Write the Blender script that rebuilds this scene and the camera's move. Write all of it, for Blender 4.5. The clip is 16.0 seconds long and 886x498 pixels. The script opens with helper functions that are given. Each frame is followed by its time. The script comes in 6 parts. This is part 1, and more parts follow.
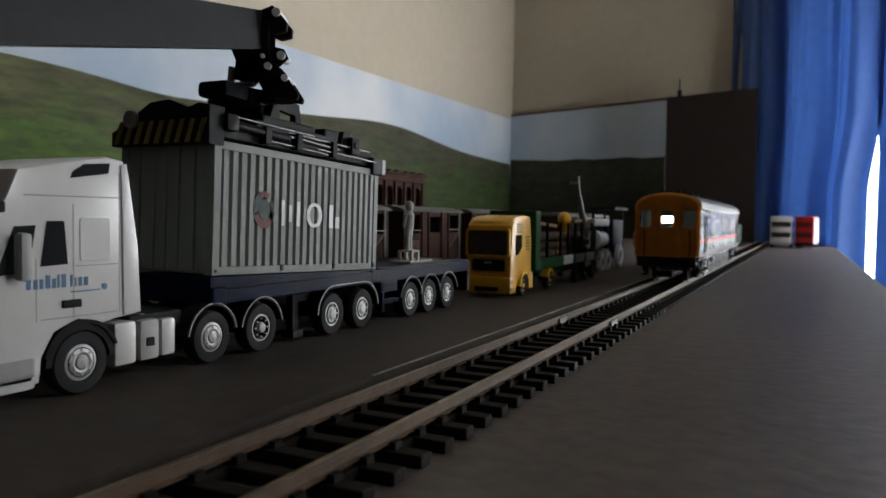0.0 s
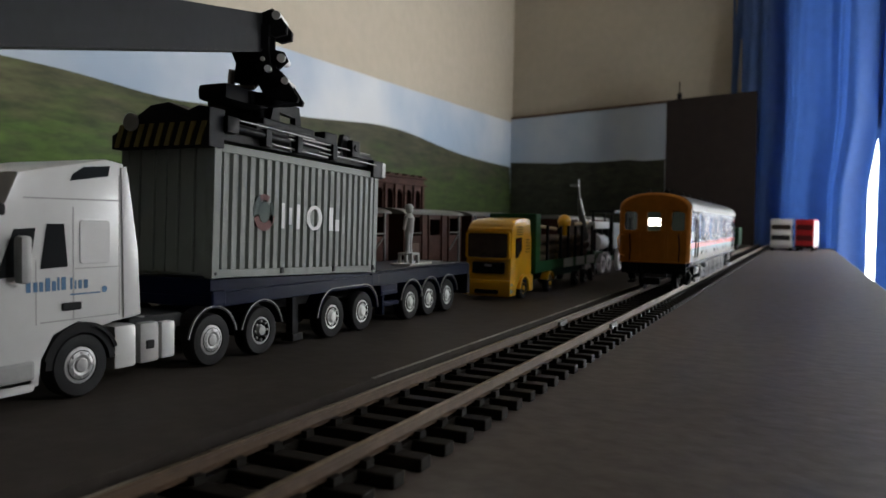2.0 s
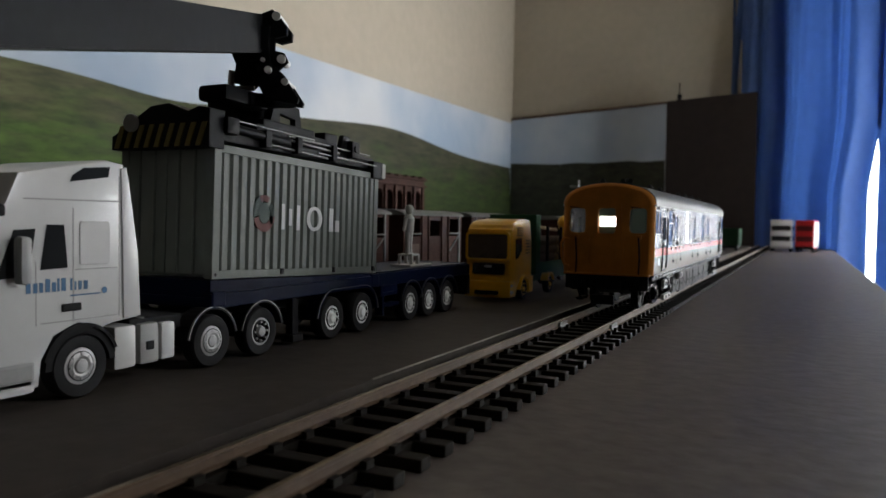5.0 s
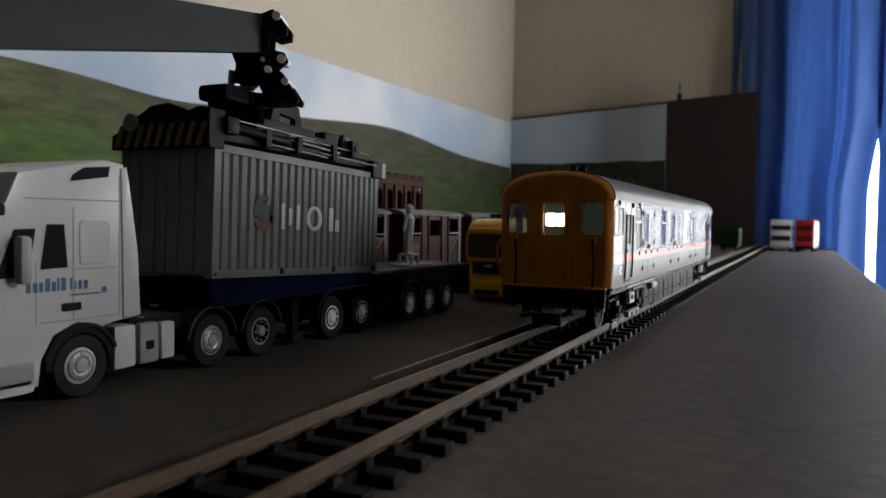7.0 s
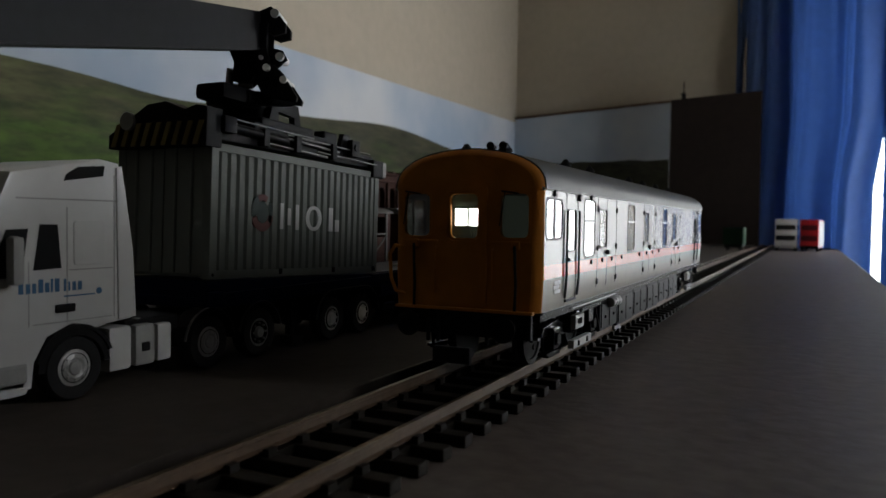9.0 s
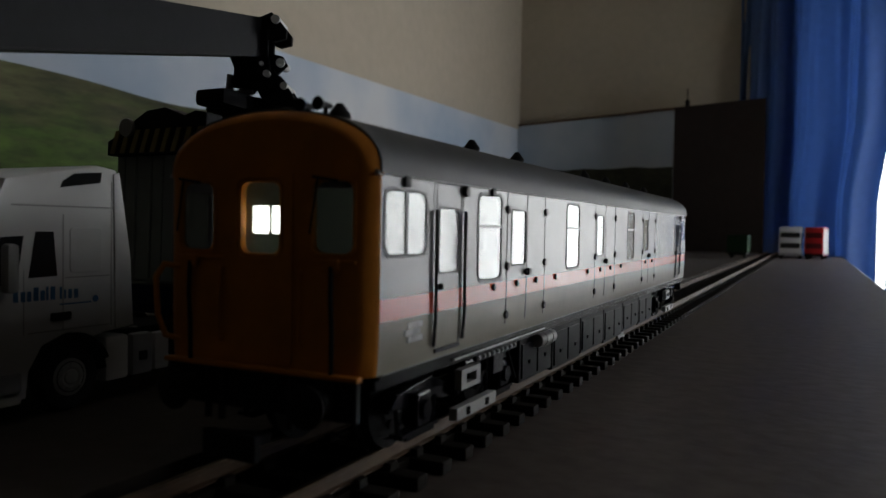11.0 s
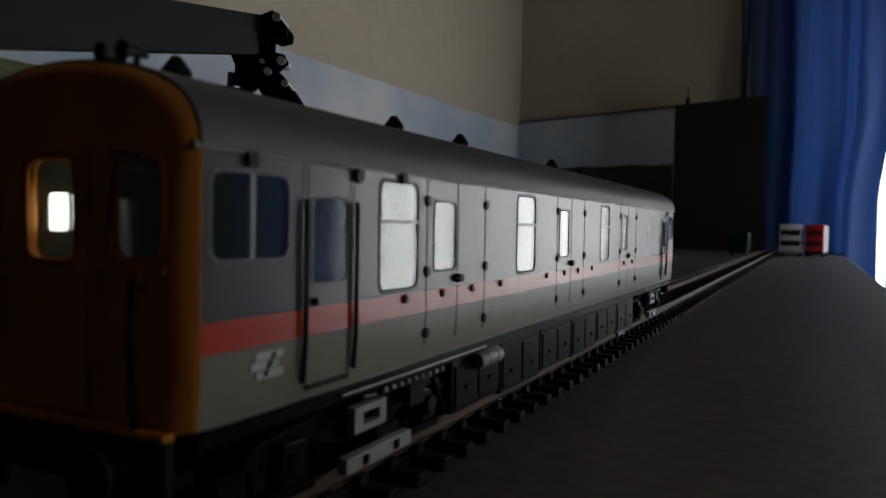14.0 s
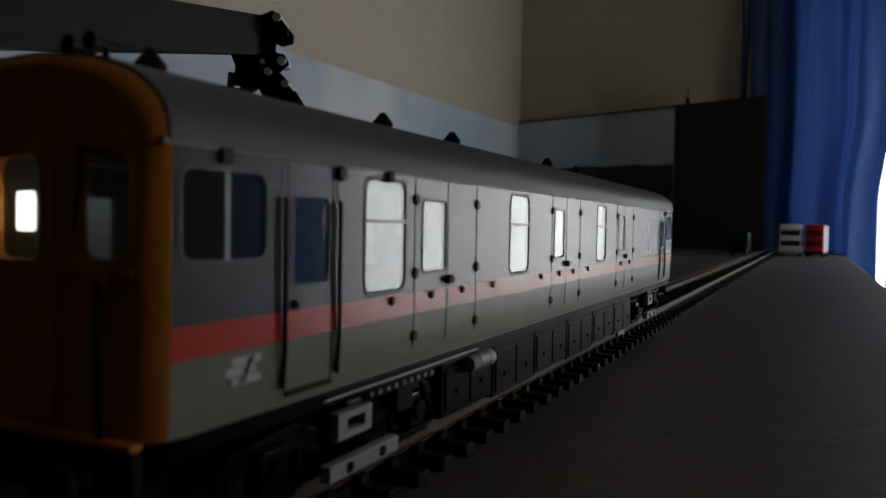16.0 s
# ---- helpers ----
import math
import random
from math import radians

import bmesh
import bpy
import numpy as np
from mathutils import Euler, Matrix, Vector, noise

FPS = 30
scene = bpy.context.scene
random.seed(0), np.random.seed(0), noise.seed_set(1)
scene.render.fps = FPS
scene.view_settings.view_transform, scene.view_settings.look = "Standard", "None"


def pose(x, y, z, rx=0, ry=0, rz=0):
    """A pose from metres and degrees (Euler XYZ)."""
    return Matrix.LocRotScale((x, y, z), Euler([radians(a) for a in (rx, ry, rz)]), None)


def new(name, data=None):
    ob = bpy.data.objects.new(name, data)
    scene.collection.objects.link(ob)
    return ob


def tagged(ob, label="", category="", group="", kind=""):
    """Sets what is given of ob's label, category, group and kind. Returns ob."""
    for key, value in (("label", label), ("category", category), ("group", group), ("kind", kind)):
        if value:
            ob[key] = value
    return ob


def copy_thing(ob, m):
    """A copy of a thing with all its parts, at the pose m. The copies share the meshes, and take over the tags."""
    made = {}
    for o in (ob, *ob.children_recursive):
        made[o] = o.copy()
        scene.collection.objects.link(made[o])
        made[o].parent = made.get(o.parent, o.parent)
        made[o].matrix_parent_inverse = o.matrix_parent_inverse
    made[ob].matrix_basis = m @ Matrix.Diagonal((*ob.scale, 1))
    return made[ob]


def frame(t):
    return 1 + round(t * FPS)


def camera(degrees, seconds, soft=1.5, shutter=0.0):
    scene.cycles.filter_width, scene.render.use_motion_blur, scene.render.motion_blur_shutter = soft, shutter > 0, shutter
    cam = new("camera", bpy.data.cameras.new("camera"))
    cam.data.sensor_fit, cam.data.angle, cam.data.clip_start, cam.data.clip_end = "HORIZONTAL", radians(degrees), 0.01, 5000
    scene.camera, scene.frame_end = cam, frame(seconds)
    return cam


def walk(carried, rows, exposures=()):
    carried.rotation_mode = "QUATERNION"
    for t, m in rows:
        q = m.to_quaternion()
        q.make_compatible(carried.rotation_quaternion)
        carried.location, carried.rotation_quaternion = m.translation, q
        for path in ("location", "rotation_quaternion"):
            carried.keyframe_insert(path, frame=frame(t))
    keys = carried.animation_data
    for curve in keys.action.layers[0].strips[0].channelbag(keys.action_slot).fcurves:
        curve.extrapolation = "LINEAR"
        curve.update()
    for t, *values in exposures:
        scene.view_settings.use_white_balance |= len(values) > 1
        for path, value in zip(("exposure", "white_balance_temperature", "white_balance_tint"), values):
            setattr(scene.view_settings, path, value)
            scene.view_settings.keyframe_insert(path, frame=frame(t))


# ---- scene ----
cam = camera(60.85, 16.0)
cam.data.dof.use_dof, cam.data.dof.focus_distance, cam.data.dof.aperture_fstop = True, 0.205, 36.0
CAMERA_ROWS = [
    (0.0, pose(0.00015, -0.00217, 0.04025, 87.663, -0.834, 25.588)),
    (0.5, pose(0.00015, -0.00216, 0.04025, 87.747, -0.836, 25.590)),
    (1.0, pose(0.00016, -0.00214, 0.04025, 87.872, -0.839, 25.593)),
    (1.5, pose(0.00016, -0.00214, 0.04025, 87.873, -0.838, 25.594)),
    (2.0, pose(0.00017, -0.00214, 0.04024, 87.874, -0.838, 25.594)),
    (2.5, pose(0.00017, -0.00214, 0.04024, 87.875, -0.837, 25.594)),
    (3.0, pose(0.00017, -0.00213, 0.04023, 87.897, -0.837, 25.595)),
    (3.5, pose(0.00017, -0.00213, 0.04023, 87.898, -0.837, 25.596)),
    (4.0, pose(0.00017, -0.00212, 0.04023, 87.961, -0.839, 25.598)),
    (6.5, pose(0.00018, -0.00213, 0.04022, 87.922, -0.839, 25.598)),
    (7.0, pose(0.00018, -0.00213, 0.04022, 87.922, -0.840, 25.598)),
    (7.5, pose(0.00019, -0.00213, 0.04023, 87.963, -0.843, 25.600)),
    (8.0, pose(0.00016, -0.00159, 0.04027, 87.988, -0.850, 25.656)),
    (8.5, pose(-0.00003, 0.00025, 0.04039, 87.876, -0.860, 25.855)),
    (9.0, pose(-0.00007, 0.00054, 0.04041, 87.868, -0.861, 25.883)),
    (11.5, pose(-0.00061, 0.00296, 0.04067, 88.436, -0.996, 26.179)),
    (12.0, pose(-0.00060, 0.00292, 0.04067, 88.396, -0.993, 26.178)),
    (12.5, pose(-0.00056, 0.00276, 0.04066, 88.356, -0.989, 26.175)),
    (13.0, pose(-0.00051, 0.00258, 0.04064, 88.235, -0.980, 26.171)),
    (13.5, pose(-0.00047, 0.00242, 0.04064, 88.195, -0.977, 26.168)),
    (14.0, pose(-0.00042, 0.00226, 0.04063, 88.194, -0.986, 26.165)),
    (14.5, pose(-0.00035, 0.00210, 0.04063, 88.193, -0.987, 26.166)),
    (16.0, pose(-0.00035, 0.00209, 0.04063, 88.193, -0.987, 26.167)),
]
walk(cam, CAMERA_ROWS, exposures=[(0.0, 0.0), (4.0, 0.05), (6.5, 0.0), (8.0, 0.05), (8.5, -0.5), (9.0, -0.72), (11.5, -1.28), (12.5, -1.45), (14.5, -1.6), (16.0, -1.6)])

# ---- light ----
world = bpy.data.worlds.new("world")
scene.world = world
world.use_nodes = True
sky = world.node_tree.nodes.new("ShaderNodeTexSky")
sky.sky_type, sky.sun_disc, sky.sun_elevation, sky.sun_rotation = "NISHITA", False, radians(35), radians(200)
back = world.node_tree.nodes["Background"]
world.node_tree.links.new(sky.outputs[0], back.inputs[0])
back.inputs[1].default_value = 0.12
# a bay: a narrow facet with the drawn curtain and a wide facet with the open window
BAY_A = pose(-0.144, 1.600, 0, 0, 0, -19)
BAY_B = pose(0.140, 1.502, 0, 0, 0, -52)
DAYLIGHT = 28.0  # watts for each square metre of window
# the third lamp is an added fill, out of view, that brightens the lorry
for nm, facet, x, wide, z0, z1 in (("daylight", BAY_A, 0.215, 0.165, -0.36, 0.54), ("daylight", BAY_B, 0.395, 0.75, -0.36, 0.30), ("daylight", BAY_B, 1.40, 0.22, 0.27, 0.93)):
    lamp_data = bpy.data.lights.new(nm, "AREA")
    lamp_data.shape, lamp_data.size, lamp_data.size_y = "RECTANGLE", wide, z1 - z0
    lamp_data.energy, lamp_data.color = DAYLIGHT * wide * (z1 - z0), (0.97, 0.985, 1.0)
    lamp = new(nm, lamp_data)
    lamp.matrix_world = facet @ pose(x, 0.19, (z0 + z1) / 2, 90, 0, 180)


# ---- materials ----
def material(name, colour, rough=0.5, metal=0.0, vary=0.15, grain=400.0, bump=0.1, stain=None, coat=0.0, spec=0.5, depth=0.0003, coat_ior=1.5, coat_rough=0.16):
    """Principled surface with variation at two scales and a fine relief; grain in cycles per metre."""
    m = bpy.data.materials.new(name)
    m.use_nodes = True
    nt = m.node_tree
    bs = nt.nodes["Principled BSDF"]
    tc = nt.nodes.new("ShaderNodeTexCoord")
    fine = nt.nodes.new("ShaderNodeTexNoise")
    fine.inputs["Scale"].default_value, fine.inputs["Detail"].default_value = grain, 5
    big = nt.nodes.new("ShaderNodeTexNoise")
    big.inputs["Scale"].default_value, big.inputs["Detail"].default_value = grain / 14, 3
    nt.links.new(tc.outputs["Object"], fine.inputs["Vector"])
    nt.links.new(tc.outputs["Object"], big.inputs["Vector"])
    add = nt.nodes.new("ShaderNodeMath")
    add.operation = "ADD"
    nt.links.new(fine.outputs["Fac"], add.inputs[0])
    nt.links.new(big.outputs["Fac"], add.inputs[1])
    half = nt.nodes.new("ShaderNodeMath")
    half.operation = "MULTIPLY"
    half.inputs[1].default_value = 0.5
    nt.links.new(add.outputs[0], half.inputs[0])
    ramp = nt.nodes.new("ShaderNodeValToRGB")
    ramp.color_ramp.elements[0].position, ramp.color_ramp.elements[1].position = 0.34, 0.66
    c = Vector(colour)
    d = Vector(stain) if stain else c * (1 - vary)
    ramp.color_ramp.elements[0].color = (*d, 1)
    ramp.color_ramp.elements[1].color = (*(c * (1 + vary * 0.5)), 1)
    nt.links.new(half.outputs[0], ramp.inputs[0])
    nt.links.new(ramp.outputs[0], bs.inputs["Base Color"])
    rr = nt.nodes.new("ShaderNodeMapRange")
    rr.inputs[3].default_value, rr.inputs[4].default_value = max(0.03, rough - 0.1), min(1.0, rough + 0.1)
    nt.links.new(big.outputs["Fac"], rr.inputs[0])
    nt.links.new(rr.outputs[0], bs.inputs["Roughness"])
    bs.inputs["Metallic"].default_value = metal
    bs.inputs["Specular IOR Level"].default_value = spec
    bs.inputs["Coat Weight"].default_value = coat
    bs.inputs["Coat Roughness"].default_value, bs.inputs["Coat IOR"].default_value = coat_rough, coat_ior
    if bump:
        b = nt.nodes.new("ShaderNodeBump")
        b.inputs["Strength"].default_value, b.inputs["Distance"].default_value = bump, depth
        nt.links.new(fine.outputs["Fac"], b.inputs["Height"])
        nt.links.new(b.outputs[0], bs.inputs["Normal"])
    return m


def glass(name, tint=(0.9, 0.93, 0.95), rough=0.02):
    m = bpy.data.materials.new(name)
    m.use_nodes = True
    bs = m.node_tree.nodes["Principled BSDF"]
    bs.inputs["Base Color"].default_value = (*tint, 1)
    bs.inputs["Roughness"].default_value = rough
    bs.inputs["Transmission Weight"].default_value = 1.0
    bs.inputs["IOR"].default_value = 1.6
    return m


def glow(name, colour, strength):
    m = bpy.data.materials.new(name)
    m.use_nodes = True
    bs = m.node_tree.nodes["Principled BSDF"]
    bs.inputs["Base Color"].default_value = (0.8, 0.8, 0.75, 1)
    bs.inputs["Emission Color"].default_value = (*colour, 1)
    bs.inputs["Emission Strength"].default_value = strength
    return m


def cloth(name, colour):
    """Curtain weave: partly lets the daylight through."""
    m = material(name, colour, 0.75, vary=0.25, grain=900, bump=0.2)
    nt = m.node_tree
    bs, out = nt.nodes["Principled BSDF"], nt.nodes["Material Output"]
    tr = nt.nodes.new("ShaderNodeBsdfTranslucent")
    tr.inputs[0].default_value = (0.20, 0.33, 0.60, 1)
    mix = nt.nodes.new("ShaderNodeMixShader")
    mix.inputs[0].default_value = 0.45
    nt.links.new(bs.outputs[0], mix.inputs[1])
    nt.links.new(tr.outputs[0], mix.inputs[2])
    nt.links.new(mix.outputs[0], out.inputs[0])
    return m


M_BOARD = material("painted_board", (0.118, 0.099, 0.087), 0.52, spec=0.26, vary=0.4, grain=190, bump=0.45, depth=0.0006, stain=(0.076, 0.060, 0.052))
M_ROAD = material("road_sheet", (0.060, 0.049, 0.042), 0.7, spec=0.22, vary=0.35, grain=200, bump=0.35, depth=0.0005, stain=(0.046, 0.037, 0.031))
M_EDGE = material("worn_edge", (0.42, 0.38, 0.32), 0.7, vary=0.5, grain=160, bump=0.4, stain=(0.045, 0.04, 0.035))
M_MUTEDRED = material("faded_red_print", (0.17, 0.085, 0.078), 0.7, spec=0.15, vary=0.1, grain=300, bump=0.0)
M_MUTEDTEAL = material("dark_teal_print", (0.075, 0.10, 0.092), 0.7, spec=0.15, vary=0.1, grain=300, bump=0.0)
M_WALL = material("cream_wall", (0.46, 0.405, 0.315), 0.85, vary=0.08, grain=60, bump=0.25, depth=0.001)
M_WHITEWALL = material("white_plaster", (0.70, 0.68, 0.64), 0.9, vary=0.05, grain=40, bump=0.15, depth=0.001)
# surface of the unseen walls, kept dark to limit bounced light
M_DARKWALL = material("dark_unseen_wall", (0.17, 0.13, 0.10), 0.6, vary=0.3, grain=30, bump=0.15)
M_CARPET = material("carpet", (0.10, 0.075, 0.055), 0.95, vary=0.3, grain=200, bump=0.6, depth=0.003)
M_SLEEPER = material("sleeper_plastic", (0.017, 0.014, 0.011), 0.65, spec=0.1, vary=0.3, grain=500, bump=0.3)
M_RAILSIDE = material("rail_rust", (0.105, 0.062, 0.034), 0.6, metal=0.1, vary=0.4, grain=350, bump=0.3)
M_RAILTOP = material("rail_steel", (0.25, 0.19, 0.125), 0.36, metal=1.0, vary=0.2, grain=220, bump=0.05)
M_STEEL = material("bright_steel", (0.22, 0.22, 0.215), 0.4, metal=1.0, vary=0.15, grain=500, bump=0.03)
M_GREY_UP = material("coach_grey", (0.075, 0.073, 0.080), 0.5, vary=0.10, grain=300, bump=0.03, coat=0.95, spec=0.06, coat_ior=1.42, coat_rough=0.21)
M_CREAM_LOW = material("coach_beige", (0.25, 0.23, 0.17), 0.5, vary=0.10, grain=300, bump=0.03, coat=0.95, spec=0.06, coat_ior=1.42, coat_rough=0.21)
M_STRIPE = material("coach_stripe_red", (0.62, 0.045, 0.012), 0.5, vary=0.10, grain=300, bump=0.02, coat=0.95, spec=0.06, coat_ior=1.42, coat_rough=0.21)
M_ROOF = material("coach_roof_grey", (0.066, 0.069, 0.069), 0.55, vary=0.15, grain=250, bump=0.08)
M_YFRONT = material("warning_yellow", (0.55, 0.20, 0.022), 0.5, spec=0.2, vary=0.3, grain=180, bump=0.08)
M_BLACK = material("black_underframe", (0.013, 0.013, 0.014), 0.5, spec=0.1, vary=0.3, grain=400, bump=0.1)
M_UNDER = material("semi_gloss_black_plastic", (0.006, 0.006, 0.008), 0.22, spec=0.14, vary=0.3, grain=260, bump=0.25)
M_PIT = material("matt_black_box", (0.0045, 0.005, 0.007), 0.45, spec=0.05, vary=0.3, grain=300, bump=0.1)
M_DKGREEN = material("dark_wagon_green", (0.012, 0.034, 0.016), 0.6, spec=0.1, vary=0.2, grain=300, bump=0.05)
M_REDPANE = material("dark_red_glazing", (0.10, 0.012, 0.014), 0.3, vary=0.1, grain=200, bump=0.0)
M_BROWNGLASS = material("brown_tinted_glazing", (0.075, 0.055, 0.042), 0.15, vary=0.3, grain=150, bump=0.0)
M_RUBBER = material("rubber", (0.02, 0.02, 0.021), 0.75, spec=0.2, vary=0.2, grain=500, bump=0.15)
M_GASKET = material("window_gasket", (0.02, 0.02, 0.022), 0.5, vary=0.1, grain=500, bump=0.0)
M_LTGREY = material("light_grey_plastic", (0.32, 0.32, 0.31), 0.5, vary=0.15, grain=400, bump=0.05)
M_LOGO = material("white_print", (0.52, 0.53, 0.52), 0.45, vary=0.05, grain=300, bump=0.0)
M_INNER = material("coach_interior", (0.15, 0.19, 0.155), 0.7, vary=0.1, grain=300, bump=0.05)
M_WHITE = material("white_cab_paint", (0.60, 0.60, 0.585), 0.34, vary=0.05, grain=260, bump=0.03, coat=0.4)
M_DKGLASS = material("dark_tinted_glazing", (0.02, 0.022, 0.024), 0.08, vary=0.1, grain=200, bump=0.0, spec=0.6)
M_BLUE = material("navy_chassis", (0.0045, 0.008, 0.028), 0.3, vary=0.15, grain=350, bump=0.12, spec=0.045)
M_BLUETXT = material("blue_print", (0.04, 0.13, 0.26), 0.45, vary=0.05, grain=300, bump=0.0)
M_CHROME = material("silver_hub", (0.36, 0.36, 0.355), 0.4, metal=0.4, vary=0.15, grain=500, bump=0.08)
M_HUBWHITE = material("pale_hub", (0.86, 0.86, 0.84), 0.35, metal=0.0, vary=0.1, grain=500, bump=0.05)
M_CONT = material("container_grey_green", (0.150, 0.168, 0.150), 0.5, spec=0.3, vary=0.1, grain=260, bump=0.05)
M_CRANE = material("crane_black", (0.009, 0.0095, 0.011), 0.5, spec=0.08, vary=0.25, grain=350, bump=0.06)
M_HAZ = material("hazard_yellow", (0.16, 0.12, 0.02), 0.5, vary=0.2, grain=400, bump=0.05)
M_YELLOW = material("lorry_yellow", (0.90, 0.47, 0.012), 0.35, vary=0.08, grain=280, bump=0.03, spec=0.4, coat=0.5)
M_GREEN = material("trailer_green", (0.018, 0.085, 0.03), 0.5, spec=0.12, vary=0.15, grain=300, bump=0.05)
M_LOG = material("log_bark", (0.10, 0.065, 0.04), 0.8, vary=0.5, grain=500, bump=0.7)
M_LOGEND = material("log_cut", (0.42, 0.30, 0.16), 0.7, vary=0.3, grain=700, bump=0.2)
M_WAGON = material("wagon_bauxite", (0.078, 0.034, 0.025), 0.65, spec=0.12, vary=0.3, grain=350, bump=0.15)
M_WAGROOF = material("wagon_roof_pale", (0.17, 0.165, 0.155), 0.6, vary=0.25, grain=250, bump=0.1)
M_BRICK = material("red_brick_card", (0.066, 0.030, 0.023), 0.85, spec=0.15, vary=0.45, grain=420, bump=0.4)
M_STONE = material("pale_stone_trim", (0.20, 0.12, 0.095), 0.8, vary=0.3, grain=420, bump=0.3)
M_PALEBOX = material("pale_pink_plastic", (0.36, 0.30, 0.27), 0.6, vary=0.1, grain=300, bump=0.05)
M_FIG = material("unpainted_grey_white", (0.50, 0.49, 0.46), 0.6, vary=0.08, grain=500, bump=0.1)
M_RED = material("bus_red", (0.52, 0.02, 0.025), 0.35, vary=0.08, grain=200, bump=0.02, coat=0.5)
M_PANEL = material("dark_brown_board", (0.016, 0.010, 0.008), 0.7, spec=0.2, vary=0.3, grain=60, bump=0.15)
M_WOODTRIM = material("brown_trim", (0.12, 0.065, 0.04), 0.6, vary=0.3, grain=120, bump=0.2)
M_CURTAIN = cloth("blue_curtain", (0.11, 0.19, 0.40))
M_GLASS = glass("coach_glazing", (0.86, 0.90, 0.90), 0.055)
M_WINGLASS = glass("window_glass", (0.97, 0.98, 0.98), 0.0)
M_LAMP = glow("lit_headcode", (1.0, 0.97, 0.88), 9.0)


def print_sky():
    """Printed sky: pale blue that fades to white low down, with soft clouds."""
    m = material("printed_sky", (0.45, 0.55, 0.66), 0.75, vary=0.05, grain=200, bump=0.02)
    nt = m.node_tree
    bs = nt.nodes["Principled BSDF"]
    tc = nt.nodes.new("ShaderNodeTexCoord")
    n = nt.nodes.new("ShaderNodeTexNoise")
    n.inputs["Scale"].default_value, n.inputs["Detail"].default_value = 4.0, 4
    ramp = nt.nodes.new("ShaderNodeValToRGB")
    ramp.color_ramp.elements[0].position, ramp.color_ramp.elements[1].position = 0.38, 0.68
    ramp.color_ramp.elements[0].color, ramp.color_ramp.elements[1].color = (0.34, 0.43, 0.54, 1), (0.60, 0.62, 0.64, 1)
    nt.links.new(tc.outputs["Object"], n.inputs["Vector"])
    nt.links.new(n.outputs["Fac"], ramp.inputs[0])
    nt.links.new(ramp.outputs[0], bs.inputs["Base Color"])
    return m


def print_hill(name, low, high, z0, z1):
    """Printed hillside: colour runs from the field at the foot to the brow, broken by patches of scrub."""
    m = material(name, high, 0.8, vary=0.1, grain=300, bump=0.02)
    nt = m.node_tree
    bs = nt.nodes["Principled BSDF"]
    tc = nt.nodes.new("ShaderNodeTexCoord")
    sep = nt.nodes.new("ShaderNodeSeparateXYZ")
    nt.links.new(tc.outputs["Object"], sep.inputs[0])
    n = nt.nodes.new("ShaderNodeTexNoise")
    n.inputs["Scale"].default_value, n.inputs["Detail"].default_value = 22.0, 6
    mp = nt.nodes.new("ShaderNodeMapping")
    mp.inputs["Scale"].default_value = (1, 0.45, 2.2)
    nt.links.new(tc.outputs["Object"], mp.inputs[0])
    nt.links.new(mp.outputs[0], n.inputs["Vector"])
    mr = nt.nodes.new("ShaderNodeMapRange")
    mr.inputs[1].default_value, mr.inputs[2].default_value = z0, z1
    nt.links.new(sep.outputs[2], mr.inputs[0])
    ma = nt.nodes.new("ShaderNodeMath")
    ma.operation = "MULTIPLY_ADD"
    ma.inputs[1].default_value, ma.inputs[2].default_value = 1.9, -0.95
    nt.links.new(n.outputs["Fac"], ma.inputs[0])
    su = nt.nodes.new("ShaderNodeMath")
    su.operation = "ADD"
    nt.links.new(ma.outputs[0], su.inputs[0])
    nt.links.new(mr.outputs[0], su.inputs[1])
    ramp = nt.nodes.new("ShaderNodeValToRGB")
    e = ramp.color_ramp.elements
    e[0].position, e[1].position = 0.2, 0.75
    e[0].color, e[1].color = (*low, 1), (*high, 1)
    mid = e.new(0.45)
    mid.color = (*(Vector(low) * 0.35 + Vector(high) * 0.45), 1)
    nt.links.new(su.outputs[0], ramp.inputs[0])
    # share of a darker tint, rising with y along the sheet
    tint_by_y = nt.nodes.new("ShaderNodeMapRange")
    tint_by_y.inputs[1].default_value, tint_by_y.inputs[2].default_value, tint_by_y.inputs[3].default_value, tint_by_y.inputs[4].default_value = -0.22, 0.12, 0.0, 1.0
    nt.links.new(sep.outputs[1], tint_by_y.inputs[0])
    mul = nt.nodes.new("ShaderNodeMix")
    mul.data_type, mul.blend_type = "RGBA", "MULTIPLY"
    mul.inputs[0].default_value = 1.0
    tint = nt.nodes.new("ShaderNodeMix")
    tint.data_type = "RGBA"
    tint.inputs[6].default_value, tint.inputs[7].default_value = (1, 1, 1, 1), (0.45, 0.43, 0.50, 1)
    nt.links.new(tint_by_y.outputs[0], tint.inputs[0])
    nt.links.new(ramp.outputs[0], mul.inputs[6])
    nt.links.new(tint.outputs[2], mul.inputs[7])
    scrub = nt.nodes.new("ShaderNodeTexNoise")
    scrub.inputs["Scale"].default_value, scrub.inputs["Detail"].default_value, scrub.inputs["Roughness"].default_value = 38.0, 8, 0.68
    nt.links.new(mp.outputs[0], scrub.inputs["Vector"])
    sr = nt.nodes.new("ShaderNodeMapRange")
    sr.inputs[1].default_value, sr.inputs[2].default_value, sr.inputs[3].default_value, sr.inputs[4].default_value = 0.36, 0.64, 0.5, 1.25
    nt.links.new(scrub.outputs["Fac"], sr.inputs[0])
    mul2 = nt.nodes.new("ShaderNodeMix")
    mul2.data_type, mul2.blend_type = "RGBA", "MULTIPLY"
    mul2.inputs[0].default_value = 1.0
    nt.links.new(mul.outputs[2], mul2.inputs[6])
